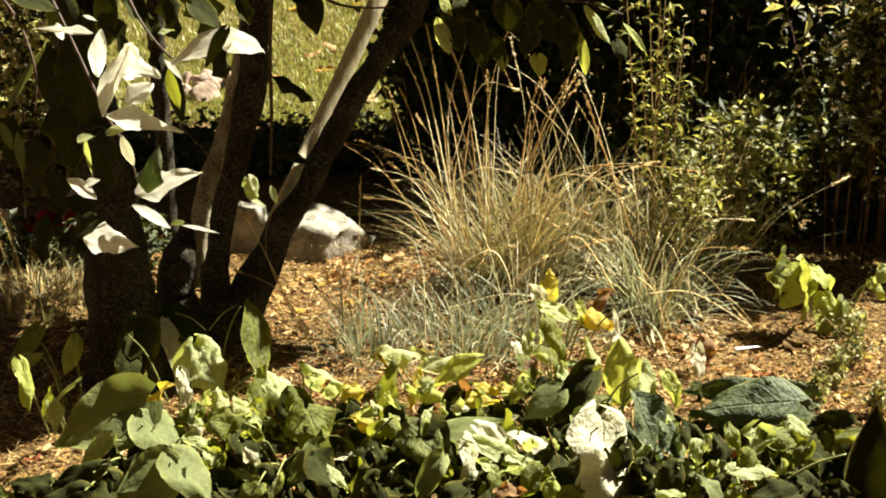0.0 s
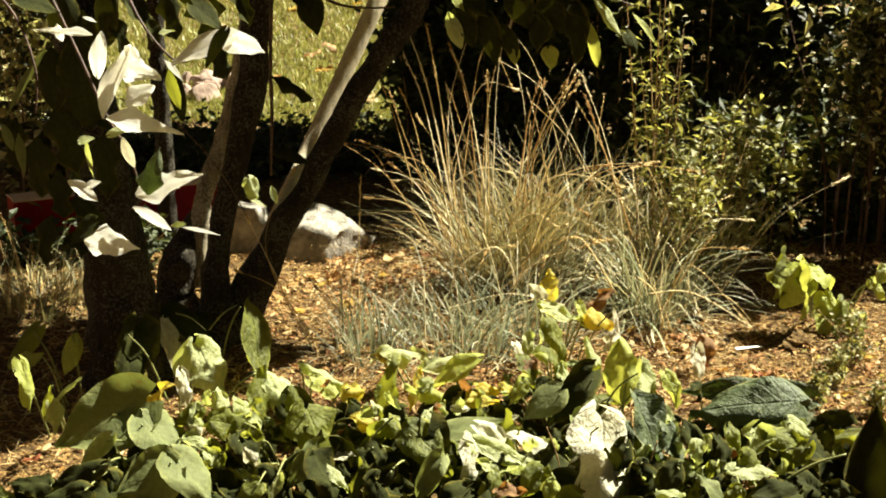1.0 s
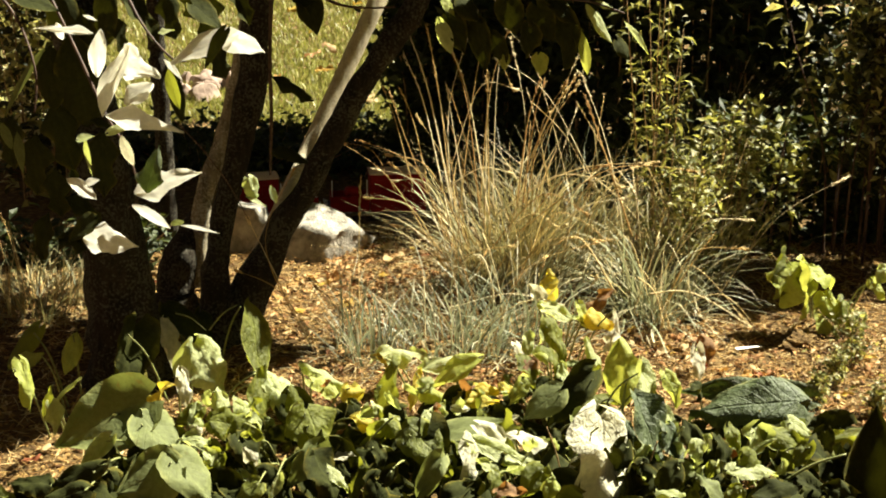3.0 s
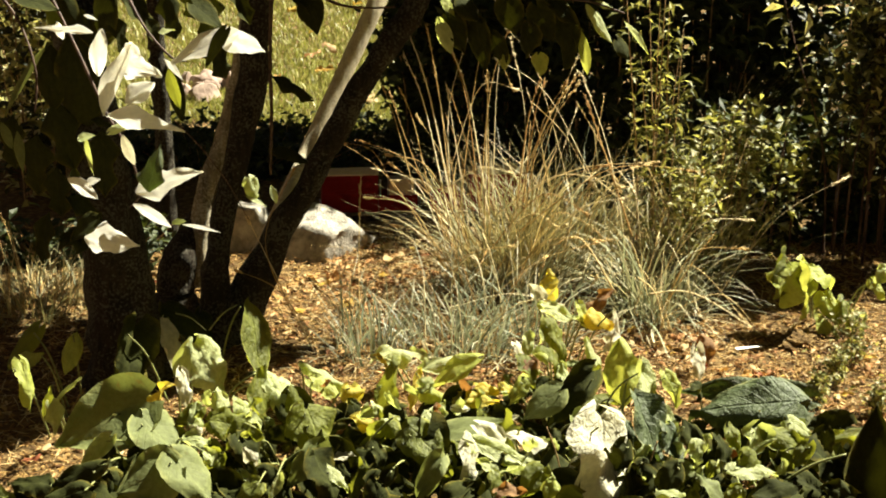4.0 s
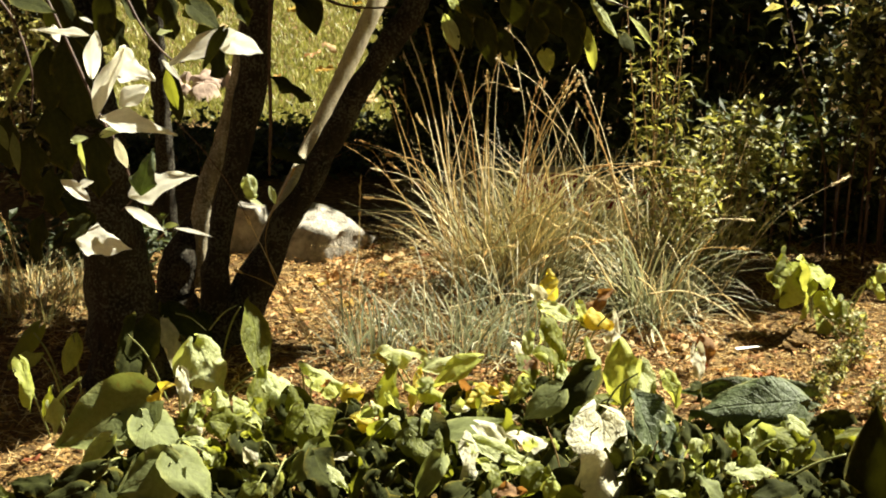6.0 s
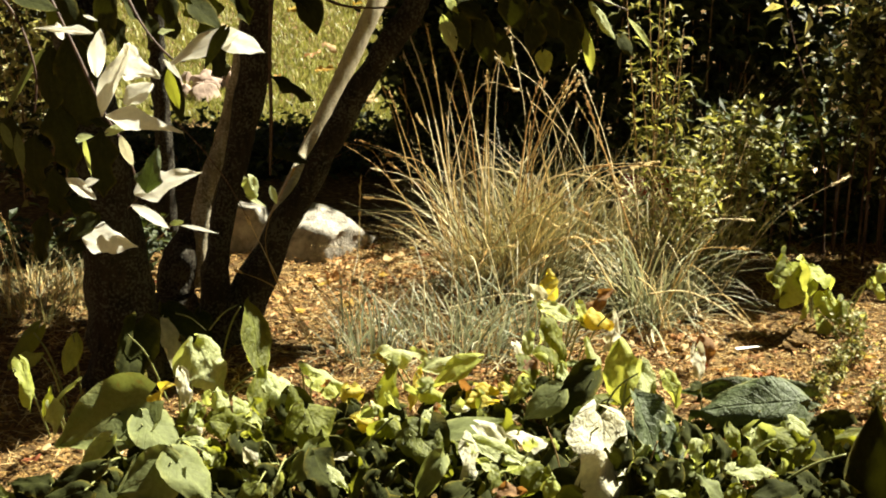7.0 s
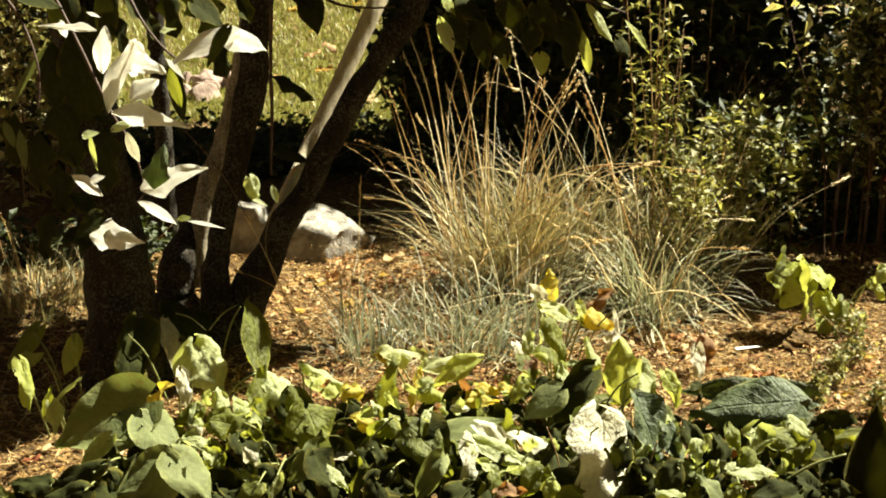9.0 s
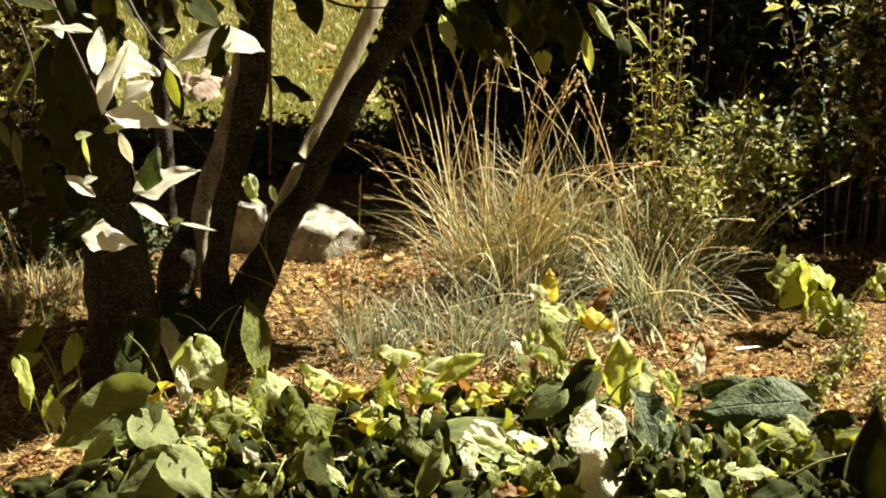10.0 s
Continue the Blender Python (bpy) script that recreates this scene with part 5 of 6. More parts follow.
leaf(twig_a, -0.791, 3.330, 0.729, -80, -20, 0, 0.225, 0.111, "shaded_green", "oval", wave=0.05)
leaf(twig_a, -0.835, 3.330, 0.623, -70, -20, 0, 0.160, 0.099, "shaded_green", "lobed", wave=0.05)
leaf(twig_a, -0.902, 3.330, 0.553, -100, -20, 0, 0.147, 0.100, "shaded_green", "lobed", wave=0.05)
leaf(twig_a, -0.948, 3.330, 0.604, -95, -20, 0, 0.120, 0.074, "shaded_green", "lobed", wave=0.05)
leaf(twig_a, -0.752, 3.330, 0.560, -90, -20, 0, 0.147, 0.087, "shaded_green", "lobed", wave=0.05)
leaf(twig_a, -0.857, 3.330, 0.489, -90, -20, 0, 0.121, 0.075, "shaded_green", "lobed", wave=0.05)
leaf(twig_a, -0.895, 3.330, 0.385, -110, -20, 0, 0.122, 0.063, "shaded_green", "lobed", wave=0.05)
leaf(twig_a, -0.747, 3.330, 0.642, 0, 0, 0, 0.062, 0.032, "shaded_green", "lobed", wave=0.05)
twig_b = branch(stump, [(-0.696, 3.300, 0.987, 0.0040), (-0.624, 3.200, 0.881, 0.0030), (-0.558, 3.140, 0.820, 0.0025), (-0.521, 3.120, 0.812, 0.0018)], "leafy twig with leaves coloured sunlit pale and shaded dark")
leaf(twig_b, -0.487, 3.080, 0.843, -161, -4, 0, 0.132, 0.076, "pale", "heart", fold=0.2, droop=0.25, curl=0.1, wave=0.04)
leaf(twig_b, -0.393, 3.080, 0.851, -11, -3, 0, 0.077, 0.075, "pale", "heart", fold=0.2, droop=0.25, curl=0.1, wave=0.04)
leaf(twig_b, -0.452, 3.040, 0.849, -123, -12, 0, 0.086, 0.035, "shaded_green", "heart", fold=0.2, droop=0.25, curl=0.1, wave=0.04)
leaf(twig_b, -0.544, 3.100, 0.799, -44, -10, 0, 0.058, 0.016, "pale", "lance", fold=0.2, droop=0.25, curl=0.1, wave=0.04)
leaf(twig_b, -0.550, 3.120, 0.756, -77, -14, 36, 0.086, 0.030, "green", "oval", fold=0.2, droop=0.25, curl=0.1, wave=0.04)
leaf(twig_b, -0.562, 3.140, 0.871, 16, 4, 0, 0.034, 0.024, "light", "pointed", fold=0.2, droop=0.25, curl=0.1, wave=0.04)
leaf(twig_b, -0.473, 3.120, 0.903, -36, -8, 0, 0.078, 0.059, "shaded_green", "heart", fold=0.2, droop=0.25, curl=0.1, wave=0.04)
leaf(twig_b, -0.488, 3.330, 0.791, -60, -20, 0, 0.095, 0.071, "shaded_green", "lobed", wave=0.05)
leaf(twig_b, -0.581, 3.330, 0.711, -72, -20, 0, 0.146, 0.037, "shaded_green", "oval", wave=0.05)
leaf(twig_b, -0.505, 3.330, 0.876, -85, -20, 0, 0.117, 0.080, "shaded_green", "lobed", wave=0.05)
leaf(twig_b, -0.648, 3.330, 0.876, -30, 0, 0, 0.134, 0.073, "shaded_green", "lobed", wave=0.05)
leaf(twig_b, -0.587, 3.330, 0.886, -70, -20, 0, 0.117, 0.061, "shaded_green", "lobed", wave=0.05)
leaf(twig_b, -0.733, 3.330, 0.876, -120, -20, 0, 0.144, 0.073, "shaded_green", "oval", wave=0.05)
leaf(twig_b, -0.699, 3.330, 0.840, -60, -20, 0, 0.105, 0.049, "shaded_green", "lobed", wave=0.05)
leaf(twig_b, -0.537, 3.330, 0.913, -80, -20, 0, 0.091, 0.073, "shaded_green", "lobed", wave=0.05)
leaf(twig_b, -0.435, 3.330, 0.906, -60, -20, 0, 0.091, 0.061, "shaded_green", "lobed", wave=0.05)
twig_c = branch(stump, [(-1.006, 3.300, 0.987, 0.0040), (-0.904, 3.250, 0.898, 0.0030), (-0.852, 3.200, 0.787, 0.0025), (-0.859, 3.200, 0.692, 0.0018)], "leafy twig with leaves coloured dark for shade")
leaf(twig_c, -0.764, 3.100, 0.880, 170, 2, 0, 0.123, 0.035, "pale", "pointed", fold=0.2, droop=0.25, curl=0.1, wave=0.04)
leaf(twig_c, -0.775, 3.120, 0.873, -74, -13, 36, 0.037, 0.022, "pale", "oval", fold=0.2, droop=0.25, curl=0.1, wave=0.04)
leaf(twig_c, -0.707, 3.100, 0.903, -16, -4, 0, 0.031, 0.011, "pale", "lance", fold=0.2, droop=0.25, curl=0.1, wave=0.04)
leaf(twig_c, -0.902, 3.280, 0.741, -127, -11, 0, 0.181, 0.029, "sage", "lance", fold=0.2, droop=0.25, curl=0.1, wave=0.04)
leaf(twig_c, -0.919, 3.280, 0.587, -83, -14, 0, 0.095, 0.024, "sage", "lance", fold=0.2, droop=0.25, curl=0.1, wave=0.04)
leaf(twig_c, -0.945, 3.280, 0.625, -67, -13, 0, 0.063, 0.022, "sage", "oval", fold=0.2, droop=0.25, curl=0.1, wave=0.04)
leaf(twig_c, -0.783, 3.340, 0.801, -87, -14, 0, 0.184, 0.081, "shaded_green", "oval", fold=0.2, droop=0.25, curl=0.1, wave=0.04)
leaf(twig_c, -0.833, 3.200, 0.919, -13, -3, 0, 0.088, 0.055, "shaded_green", "heart", fold=0.2, droop=0.25, curl=0.1, wave=0.04)
leaf(twig_c, -0.818, 3.330, 0.876, -80, -20, 0, 0.157, 0.073, "shaded_green", "oval", wave=0.05)
leaf(twig_c, -0.852, 3.330, 0.742, -90, -20, 0, 0.145, 0.074, "shaded_green", "oval", wave=0.05)
twig_d = branch(tree, [(-0.398, 3.620, 0.931, 0.0050), (-0.407, 3.620, 0.747, 0.0050), (-0.408, 3.620, 0.612, 0.0045), (-0.415, 3.620, 0.460, 0.0030)], "thin twig with dark hanging leaves")
leaf(twig_d, -0.414, 3.300, 0.503, -57, -12, 0, 0.055, 0.043, "light", "heart", wave=0.2)
leaf(twig_d, -0.411, 3.300, 0.475, -21, -5, 0, 0.052, 0.014, "light", "lance", fold=0.2, droop=0.25, curl=0.1, wave=0.04)
leaf(twig_d, -0.384, 3.400, 0.466, -70, -13, 0, 0.044, 0.017, "light", "oval", fold=0.2, droop=0.25, curl=0.1, wave=0.04)
leaf(twig_d, -0.299, 3.580, 0.844, -55, -20, 0, 0.098, 0.068, "shaded_green", "heart", wave=0.05)
leaf(twig_d, -0.355, 3.580, 0.684, -18, 0, 0, 0.111, 0.061, "shaded_green", "lobed", wave=0.05)
leaf(twig_d, -0.351, 3.580, 0.518, 0, 0, 0, 0.088, 0.045, "shaded_green", "heart", wave=0.05)
leaf(twig_d, -0.331, 3.580, 0.877, -20, 0, 0, 0.104, 0.052, "shaded_green", "lobed", wave=0.05)
twig_e = branch(tree, [(-0.062, 3.900, 1.013, 0.0040), (0.088, 3.700, 0.923, 0.0035), (0.230, 3.600, 0.894, 0.0030), (0.343, 3.550, 0.887, 0.0025), (0.422, 3.550, 0.861, 0.0020)], "overhanging twig with green hanging leaves")
leaf(twig_e, 0.010, 3.550, 0.809, -73, -13, 36, 0.091, 0.039, "light", "oval", fold=0.25, droop=0.3, wave=0.06)
leaf(twig_e, 0.038, 3.550, 0.808, -67, -13, 36, 0.091, 0.065, "shaded_green", "heart", fold=0.25, droop=0.3, wave=0.06)
leaf(twig_e, 0.366, 3.550, 0.838, -49, -10, 0, 0.109, 0.035, "light", "oval", fold=0.25, droop=0.3, wave=0.06)
leaf(twig_e, 0.452, 3.550, 0.807, -47, -10, 0, 0.098, 0.021, "lime", "oval", fold=0.25, droop=0.3, wave=0.06)
leaf(twig_e, 0.228, 3.550, 0.739, -89, -14, 36, 0.050, 0.045, "lime", "heart", fold=0.25, droop=0.3, wave=0.06)
leaf(twig_e, 0.330, 3.550, 0.771, -84, -14, 36, 0.107, 0.032, "lime", "oval", fold=0.25, droop=0.3, wave=0.06)
leaf(twig_e, 0.094, 3.550, 0.780, -82, -14, 36, 0.117, 0.061, "shaded_green", "heart", fold=0.25, droop=0.3, wave=0.06)
leaf(twig_e, 0.164, 3.550, 0.848, -70, -13, 36, 0.087, 0.070, "shaded_green", "heart", fold=0.25, droop=0.3, wave=0.06)
leaf(twig_e, 0.198, 3.550, 0.795, -102, -14, 36, 0.075, 0.081, "shaded_green", "heart", fold=0.25, droop=0.3, wave=0.06)
leaf(twig_e, 0.241, 3.550, 0.835, -63, -12, 36, 0.092, 0.066, "shaded_green", "heart", fold=0.25, droop=0.3, wave=0.06)
leaf(twig_e, 0.288, 3.550, 0.806, -81, -14, 36, 0.117, 0.070, "shaded_green", "heart", fold=0.25, droop=0.3, wave=0.06)
leaf(twig_e, 0.295, 3.550, 0.772, -106, -13, 36, 0.082, 0.054, "shaded_green", "oval", fold=0.25, droop=0.3, wave=0.06)
leaf(twig_e, 0.135, 3.550, 0.783, -67, -13, 36, 0.089, 0.043, "shaded_green", "oval", fold=0.25, droop=0.3, wave=0.06)
leaf(twig_e, 0.423, 3.550, 0.776, -52, -11, 0, 0.052, 0.041, "shaded_green", "heart", fold=0.25, droop=0.3, wave=0.06)
leaf(twig_e, 0.072, 3.550, 0.864, -41, -9, 0, 0.073, 0.058, "shaded_green", "heart", fold=0.25, droop=0.3, wave=0.06)
leaf(twig_e, 0.289, 3.550, 0.861, -41, -9, 0, 0.083, 0.058, "shaded_green", "heart", fold=0.25, droop=0.3, wave=0.06)
leaf(twig_e, 0.142, 3.550, 0.759, -82, -14, 36, 0.064, 0.032, "lime", "oval", fold=0.25, droop=0.3, wave=0.06)
leaf(twig_e, 0.022, 3.550, 0.871, -48, -10, 0, 0.044, 0.030, "lime", "heart", fold=0.25, droop=0.3, wave=0.06)
leaf(twig_e, 0.379, 3.550, 0.881, -16, -4, 0, 0.050, 0.021, "light", "lance", fold=0.25, droop=0.3, wave=0.06)
twig_f = branch(tree, [(-0.309, 3.800, 0.872, 0.0040), (-0.253, 3.780, 0.849, 0.0035), (-0.183, 3.760, 0.843, 0.0030), (-0.115, 3.750, 0.847, 0.0020)], "thin bare twig crossing the stems")
twig_g = branch(tree, [(-0.611, 3.400, 0.647, 0.0016), (-0.554, 3.420, 0.579, 0.0016), (-0.497, 3.450, 0.487, 0.0014), (-0.455, 3.500, 0.380, 0.0010)], "fine bare twig in front of the stems")


def shade_leaves(plant, seed, x0, x1, y0, y1, n):
    """Lower leaves added to a bed plant, coloured dark as shade in gaps near the soil."""
    rng = np.random.default_rng(seed)
    for _ in range(n):
        x, y, z = rng.uniform(x0, x1), rng.uniform(y0, y1), rng.uniform(0.015, 0.085)
        size = rng.uniform(0.06, 0.12)
        # nearly all in the dark tone that paints the shade
        tone = ("green", "shaded_green", "shaded_green", "shaded_green", "shaded_green", "shaded_green", "shaded_green", "shaded_green")[int(rng.integers(0, 8))]
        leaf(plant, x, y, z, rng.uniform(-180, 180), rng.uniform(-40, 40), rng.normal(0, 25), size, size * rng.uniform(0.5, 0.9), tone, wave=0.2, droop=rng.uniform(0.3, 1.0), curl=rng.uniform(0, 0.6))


shade_leaves(p2, 41, -0.62, -0.36, 2.66, 3.0, 32)
shade_leaves(p3, 42, -0.40, -0.10, 2.66, 3.05, 42)
shade_leaves(p4, 43, -0.12, 0.12, 2.66, 3.05, 37)
shade_leaves(p5, 44, 0.05, 0.36, 2.95, 3.2, 28)
shade_leaves(p6, 45, 0.05, 0.36, 2.64, 2.9, 32)
shade_leaves(p7, 46, 0.33, 0.52, 2.64, 3.0, 28)
shade_leaves(p8, 47, 0.48, 0.82, 2.56, 3.0, 32)

shade_leaves(p2, 48, -0.80, -0.45, 2.56, 2.80, 22)
shade_leaves(p4, 49, -0.45, 0.10, 2.52, 2.70, 26)
shade_leaves(p7, 50, 0.10, 0.70, 2.52, 2.68, 28)


def curled_bits(plant, seed, x0, x1, y0, y1, z0, z1, n):
    """Small curled and torn upper leaves of a bed plant."""
    rng = np.random.default_rng(seed)
    tones = ("light", "green", "light", "lime", "cream", "light", "brown", "green", "shaded_green", "sage")
    for _ in range(n):
        x, y = rng.uniform(x0, x1), rng.uniform(y0, y1)
        size = rng.uniform(0.028, 0.062)
        leaf(plant, x, y, rng.uniform(z0, z1), rng.uniform(-150, 60), rng.uniform(-40, 30), rng.normal(0, 40), size, size * rng.uniform(0.4, 0.8), tones[int(rng.integers(0, len(tones)))], ("heart", "oval")[int(rng.integers(0, 2))], fold=rng.uniform(0, 0.9), droop=rng.uniform(0.4, 1.8), curl=rng.uniform(0.2, 1.3), wave=0.25)


curled_bits(p2, 51, -0.50, -0.36, 2.72, 3.02, 0.06, 0.15, 11)
curled_bits(p3, 52, -0.40, -0.14, 2.70, 3.10, 0.05, 0.16, 20)
curled_bits(p4, 53, -0.14, 0.08, 2.70, 3.12, 0.05, 0.15, 18)
curled_bits(p5, 54, 0.12, 0.34, 3.00, 3.25, 0.08, 0.20, 15)
curled_bits(p6, 55, 0.04, 0.34, 2.68, 2.86, 0.05, 0.13, 15)
curled_bits(p7, 56, 0.34, 0.50, 2.68, 2.98, 0.05, 0.13, 11)
curled_bits(p8, 57, 0.50, 0.74, 2.68, 2.92, 0.04, 0.11, 13)

# ---- end foreground ----

# ---- single stalks ----
def arch(plant, ax, ay, az, mx, my, mz, tx, ty, tz, head, r=0.0023, name="seed_stalk"):
    """A grass stalk from its foot over a middle point to its tip, with a narrow seed head."""
    o = plant.location
    r *= 0.6
    rng = np.random.default_rng(int(abs(tx * 1000) + abs(tz * 7000)))
    pts = [(ax, ay, max(az - 0.06, 0.0), r), (mx, my, mz, r * 0.8), (tx, ty, tz, r * 0.4)]
    line = smooth_line([(x - o.x, y - o.y, z - o.z, q) for x, y, z, q in pts], 9)
    bm = bmesh.new()
    tube(bm, line, 4)
    n = len(line) - 1
    for k in range(30):
        f = (1 - head * (1 - rng.uniform(0, 0.999))) * n
        a = Vector(line[min(int(f), n - 1)][:3]).lerp(Vector(line[min(int(f) + 1, n)][:3]), f - int(f))
        d = (Vector(line[min(int(f) + 1, n)][:3]) - Vector(line[max(int(f) - 1, 0)][:3])).normalized()
        side = Vector((rng.normal(), rng.normal(), rng.normal())).normalized()
        tip = a + (d * 0.9 + side * 0.35) * rng.uniform(0.008, 0.020)
        w = d.cross(side).normalized() * rng.uniform(0.0010, 0.0024)
        mid = a.lerp(tip, 0.45)
        v = [bm.verts.new(q) for q in (a, mid + w, tip, mid - w, mid + side * 0.0018)]
        for f3 in ((0, 1, 4), (1, 2, 4), (2, 3, 4), (3, 0, 4), (0, 3, 2, 1)):
            bm.faces.new([v[q] for q in f3])
    return part(name, bm, M["seed"], plant)


arch(main_clump, 0.105, 4.150, 0.028, 0.025, 4.150, 0.353, -0.039, 4.150, 0.727, 0.2)
arch(main_clump, 0.152, 4.150, 0.028, 0.243, 4.150, 0.353, 0.361, 4.150, 0.620, 0.2)
arch(main_clump, 0.094, 4.050, 0.059, -0.067, 4.050, 0.376, -0.141, 4.050, 0.583, 0.22)
arch(main_clump, 0.133, 4.050, 0.059, 0.123, 4.050, 0.376, 0.116, 4.050, 0.636, 0.16)
arch(main_clump, 0.156, 4.250, -0.002, 0.231, 4.250, 0.412, 0.188, 4.250, 0.697, 0.25)
arch(back_clump, 0.362, 4.200, 0.063, 0.468, 4.200, 0.277, 0.722, 4.200, 0.342, 0.25)
arch(back_clump, 0.366, 4.250, 0.049, 0.424, 4.250, 0.331, 0.497, 4.250, 0.282, 0.15)
arch(main_clump, 0.177, 4.000, 0.074, 0.296, 4.000, 0.264, 0.442, 4.000, 0.193, 0.25)
arch(main_clump, 0.162, 4.000, 0.058, 0.267, 4.000, 0.185, 0.327, 4.000, 0.233, 0.15)
arch(right_clump, 0.542, 3.850, 0.027, 0.717, 3.850, 0.089, 0.829, 3.850, -0.012, 0.1)
arch(right_clump, 0.557, 3.850, 0.027, 0.476, 3.850, 0.242, 0.392, 3.850, 0.120, 0.12)
arch(right_clump, 0.564, 3.800, 0.044, 0.571, 3.800, 0.241, 0.667, 3.800, 0.044, 0.15)
arch(right_clump, 0.567, 3.820, 0.037, 0.635, 3.820, 0.175, 0.789, 3.820, 0.022, 0.1)
arch(main_clump, 0.056, 4.050, 0.059, -0.128, 4.050, 0.330, -0.278, 4.050, 0.454, 0.1)
arch(blue_tuft, -0.202, 3.620, -0.015, -0.206, 3.620, 0.220, -0.198, 3.620, 0.449, 0.25)
arch(blue_tuft, -0.314, 3.620, 0.015, -0.420, 3.620, 0.234, -0.471, 3.620, 0.348, 0.1)
arch(blue_tuft, -0.298, 3.600, 0.022, -0.392, 3.600, 0.168, -0.500, 3.600, 0.226, 0.1)
arch(blue_tuft, -0.314, 3.620, 0.015, -0.432, 3.620, 0.277, -0.358, 3.620, 0.474, 0.1)
arch(main_clump, 0.025, 4.050, 0.091, 0.098, 4.050, 0.681, 0.188, 4.050, 0.591, 0.1)

arch(main_clump, 0.009, 3.860, 0.208, 0.082, 3.860, 0.200, 0.177, 3.860, 0.215, 0.1, 0.0021)
arch(main_clump, 0.142, 3.840, 0.091, 0.228, 3.840, 0.169, 0.424, 3.840, 0.238, 0.3, 0.0021)
arch(main_clump, 0.179, 3.900, 0.319, 0.237, 3.900, 0.293, 0.297, 3.900, 0.259, 0.3, 0.0021)
arch(right_clump, 0.194, 3.700, 0.077, 0.251, 3.700, 0.069, 0.371, 3.700, 0.089, 0.1, 0.0021)
arch(right_clump, 0.491, 3.800, 0.104, 0.530, 3.800, 0.181, 0.549, 3.800, 0.256, 0.2, 0.0021)
arch(right_clump, 0.499, 3.780, 0.247, 0.552, 3.780, 0.111, 0.585, 3.780, 0.020, 0.3, 0.0021)
arch(back_clump, 0.175, 4.000, 0.355, 0.354, 4.000, 0.388, 0.563, 4.000, 0.406, 0.15, 0.0021)
arch(back_clump, 0.144, 3.980, 0.329, 0.307, 3.980, 0.377, 0.473, 3.980, 0.346, 0.15, 0.0021)
arch(back_clump, 0.358, 4.100, 0.611, 0.422, 4.100, 0.443, 0.487, 4.100, 0.302, 0.2, 0.0021)
arch(back_clump, 0.237, 4.100, 0.611, 0.330, 4.100, 0.459, 0.410, 4.100, 0.318, 0.1, 0.0021)
arch(main_clump, 0.098, 3.950, 0.331, 0.064, 3.950, 0.564, 0.019, 3.950, 0.722, 0.2, 0.0026)
arch(main_clump, 0.099, 3.980, 0.362, 0.123, 3.980, 0.603, 0.176, 3.980, 0.782, 0.2, 0.0026)
arch(main_clump, 0.024, 3.950, 0.475, 0.096, 3.950, 0.616, 0.187, 3.950, 0.611, 0.1, 0.0026)
arch(back_clump, 0.500, 4.020, 0.196, 0.441, 4.020, 0.429, 0.364, 4.020, 0.638, 0.2, 0.0026)
arch(main_clump, 0.167, 3.980, 0.254, 0.247, 3.980, 0.450, 0.350, 3.980, 0.618, 0.25, 0.0026)
arch(back_clump, 0.200, 3.900, 0.305, 0.432, 3.900, 0.411, 0.670, 3.900, 0.403, 0.2, 0.0026)
arch(main_clump, 0.217, 3.950, 0.353, 0.258, 3.950, 0.519, 0.315, 3.950, 0.623, 0.2, 0.0026)
arch(main_clump, 0.068, 3.920, 0.315, 0.032, 3.920, 0.481, 0.009, 3.920, 0.628, 0.2, 0.0026)
arch(right_clump, 0.562, 3.800, 0.105, 0.638, 3.800, 0.211, 0.763, 3.800, 0.226, 0.15, 0.0026)
arch(right_clump, 0.538, 3.850, 0.151, 0.664, 3.850, 0.273, 0.795, 3.850, 0.288, 0.2, 0.0026)
arch(right_clump, 0.682, 3.820, 0.099, 0.847, 3.820, 0.293, 1.019, 3.820, 0.405, 0.15, 0.0018)
arch(back_clump, 0.146, 4.000, 0.170, 0.302, 4.000, 0.342, 0.436, 4.000, 0.400, 0.2, 0.0026)
arch(main_clump, 0.127, 3.900, 0.259, 0.258, 3.900, 0.343, 0.377, 3.900, 0.290, 0.2, 0.0026)


arch(main_clump, 0.024, 3.95, 0.353, 0.016, 3.95, 0.564, 0.085, 3.95, 0.806, 0.15, 0.0022)
arch(main_clump, 0.131, 3.97, 0.349, 0.142, 3.97, 0.649, 0.177, 3.97, 0.786, 0.2, 0.0022)
arch(main_clump, 0.124, 3.92, 0.315, 0.067, 3.92, 0.584, 0.023, 3.92, 0.715, 0.35, 0.0036)
arch(main_clump, 0.024, 3.98, 0.346, -0.009, 3.98, 0.588, -0.041, 3.98, 0.765, 0.2, 0.0022)
arch(main_clump, 0.024, 3.93, 0.358, -0.035, 3.93, 0.600, -0.086, 3.93, 0.757, 0.45, 0.004)
arch(main_clump, 0.016, 3.94, 0.325, -0.047, 3.94, 0.566, -0.098, 3.94, 0.698, 0.4, 0.0034)
arch(main_clump, -0.080, 3.98, 0.408, -0.124, 3.98, 0.522, -0.154, 3.98, 0.606, 0.15, 0.002)
arch(main_clump, -0.036, 3.98, 0.392, -0.077, 3.98, 0.519, -0.113, 3.98, 0.609, 0.3, 0.0024)
arch(main_clump, 0.109, 3.90, 0.305, 0.112, 3.90, 0.522, 0.116, 3.90, 0.658, 0.2, 0.0032)
arch(back_clump, 0.199, 4.05, 0.330, 0.226, 4.05, 0.507, 0.257, 4.05, 0.621, 0.3, 0.0038)
arch(back_clump, 0.216, 4.08, 0.322, 0.245, 4.08, 0.509, 0.268, 4.08, 0.601, 0.2, 0.003)
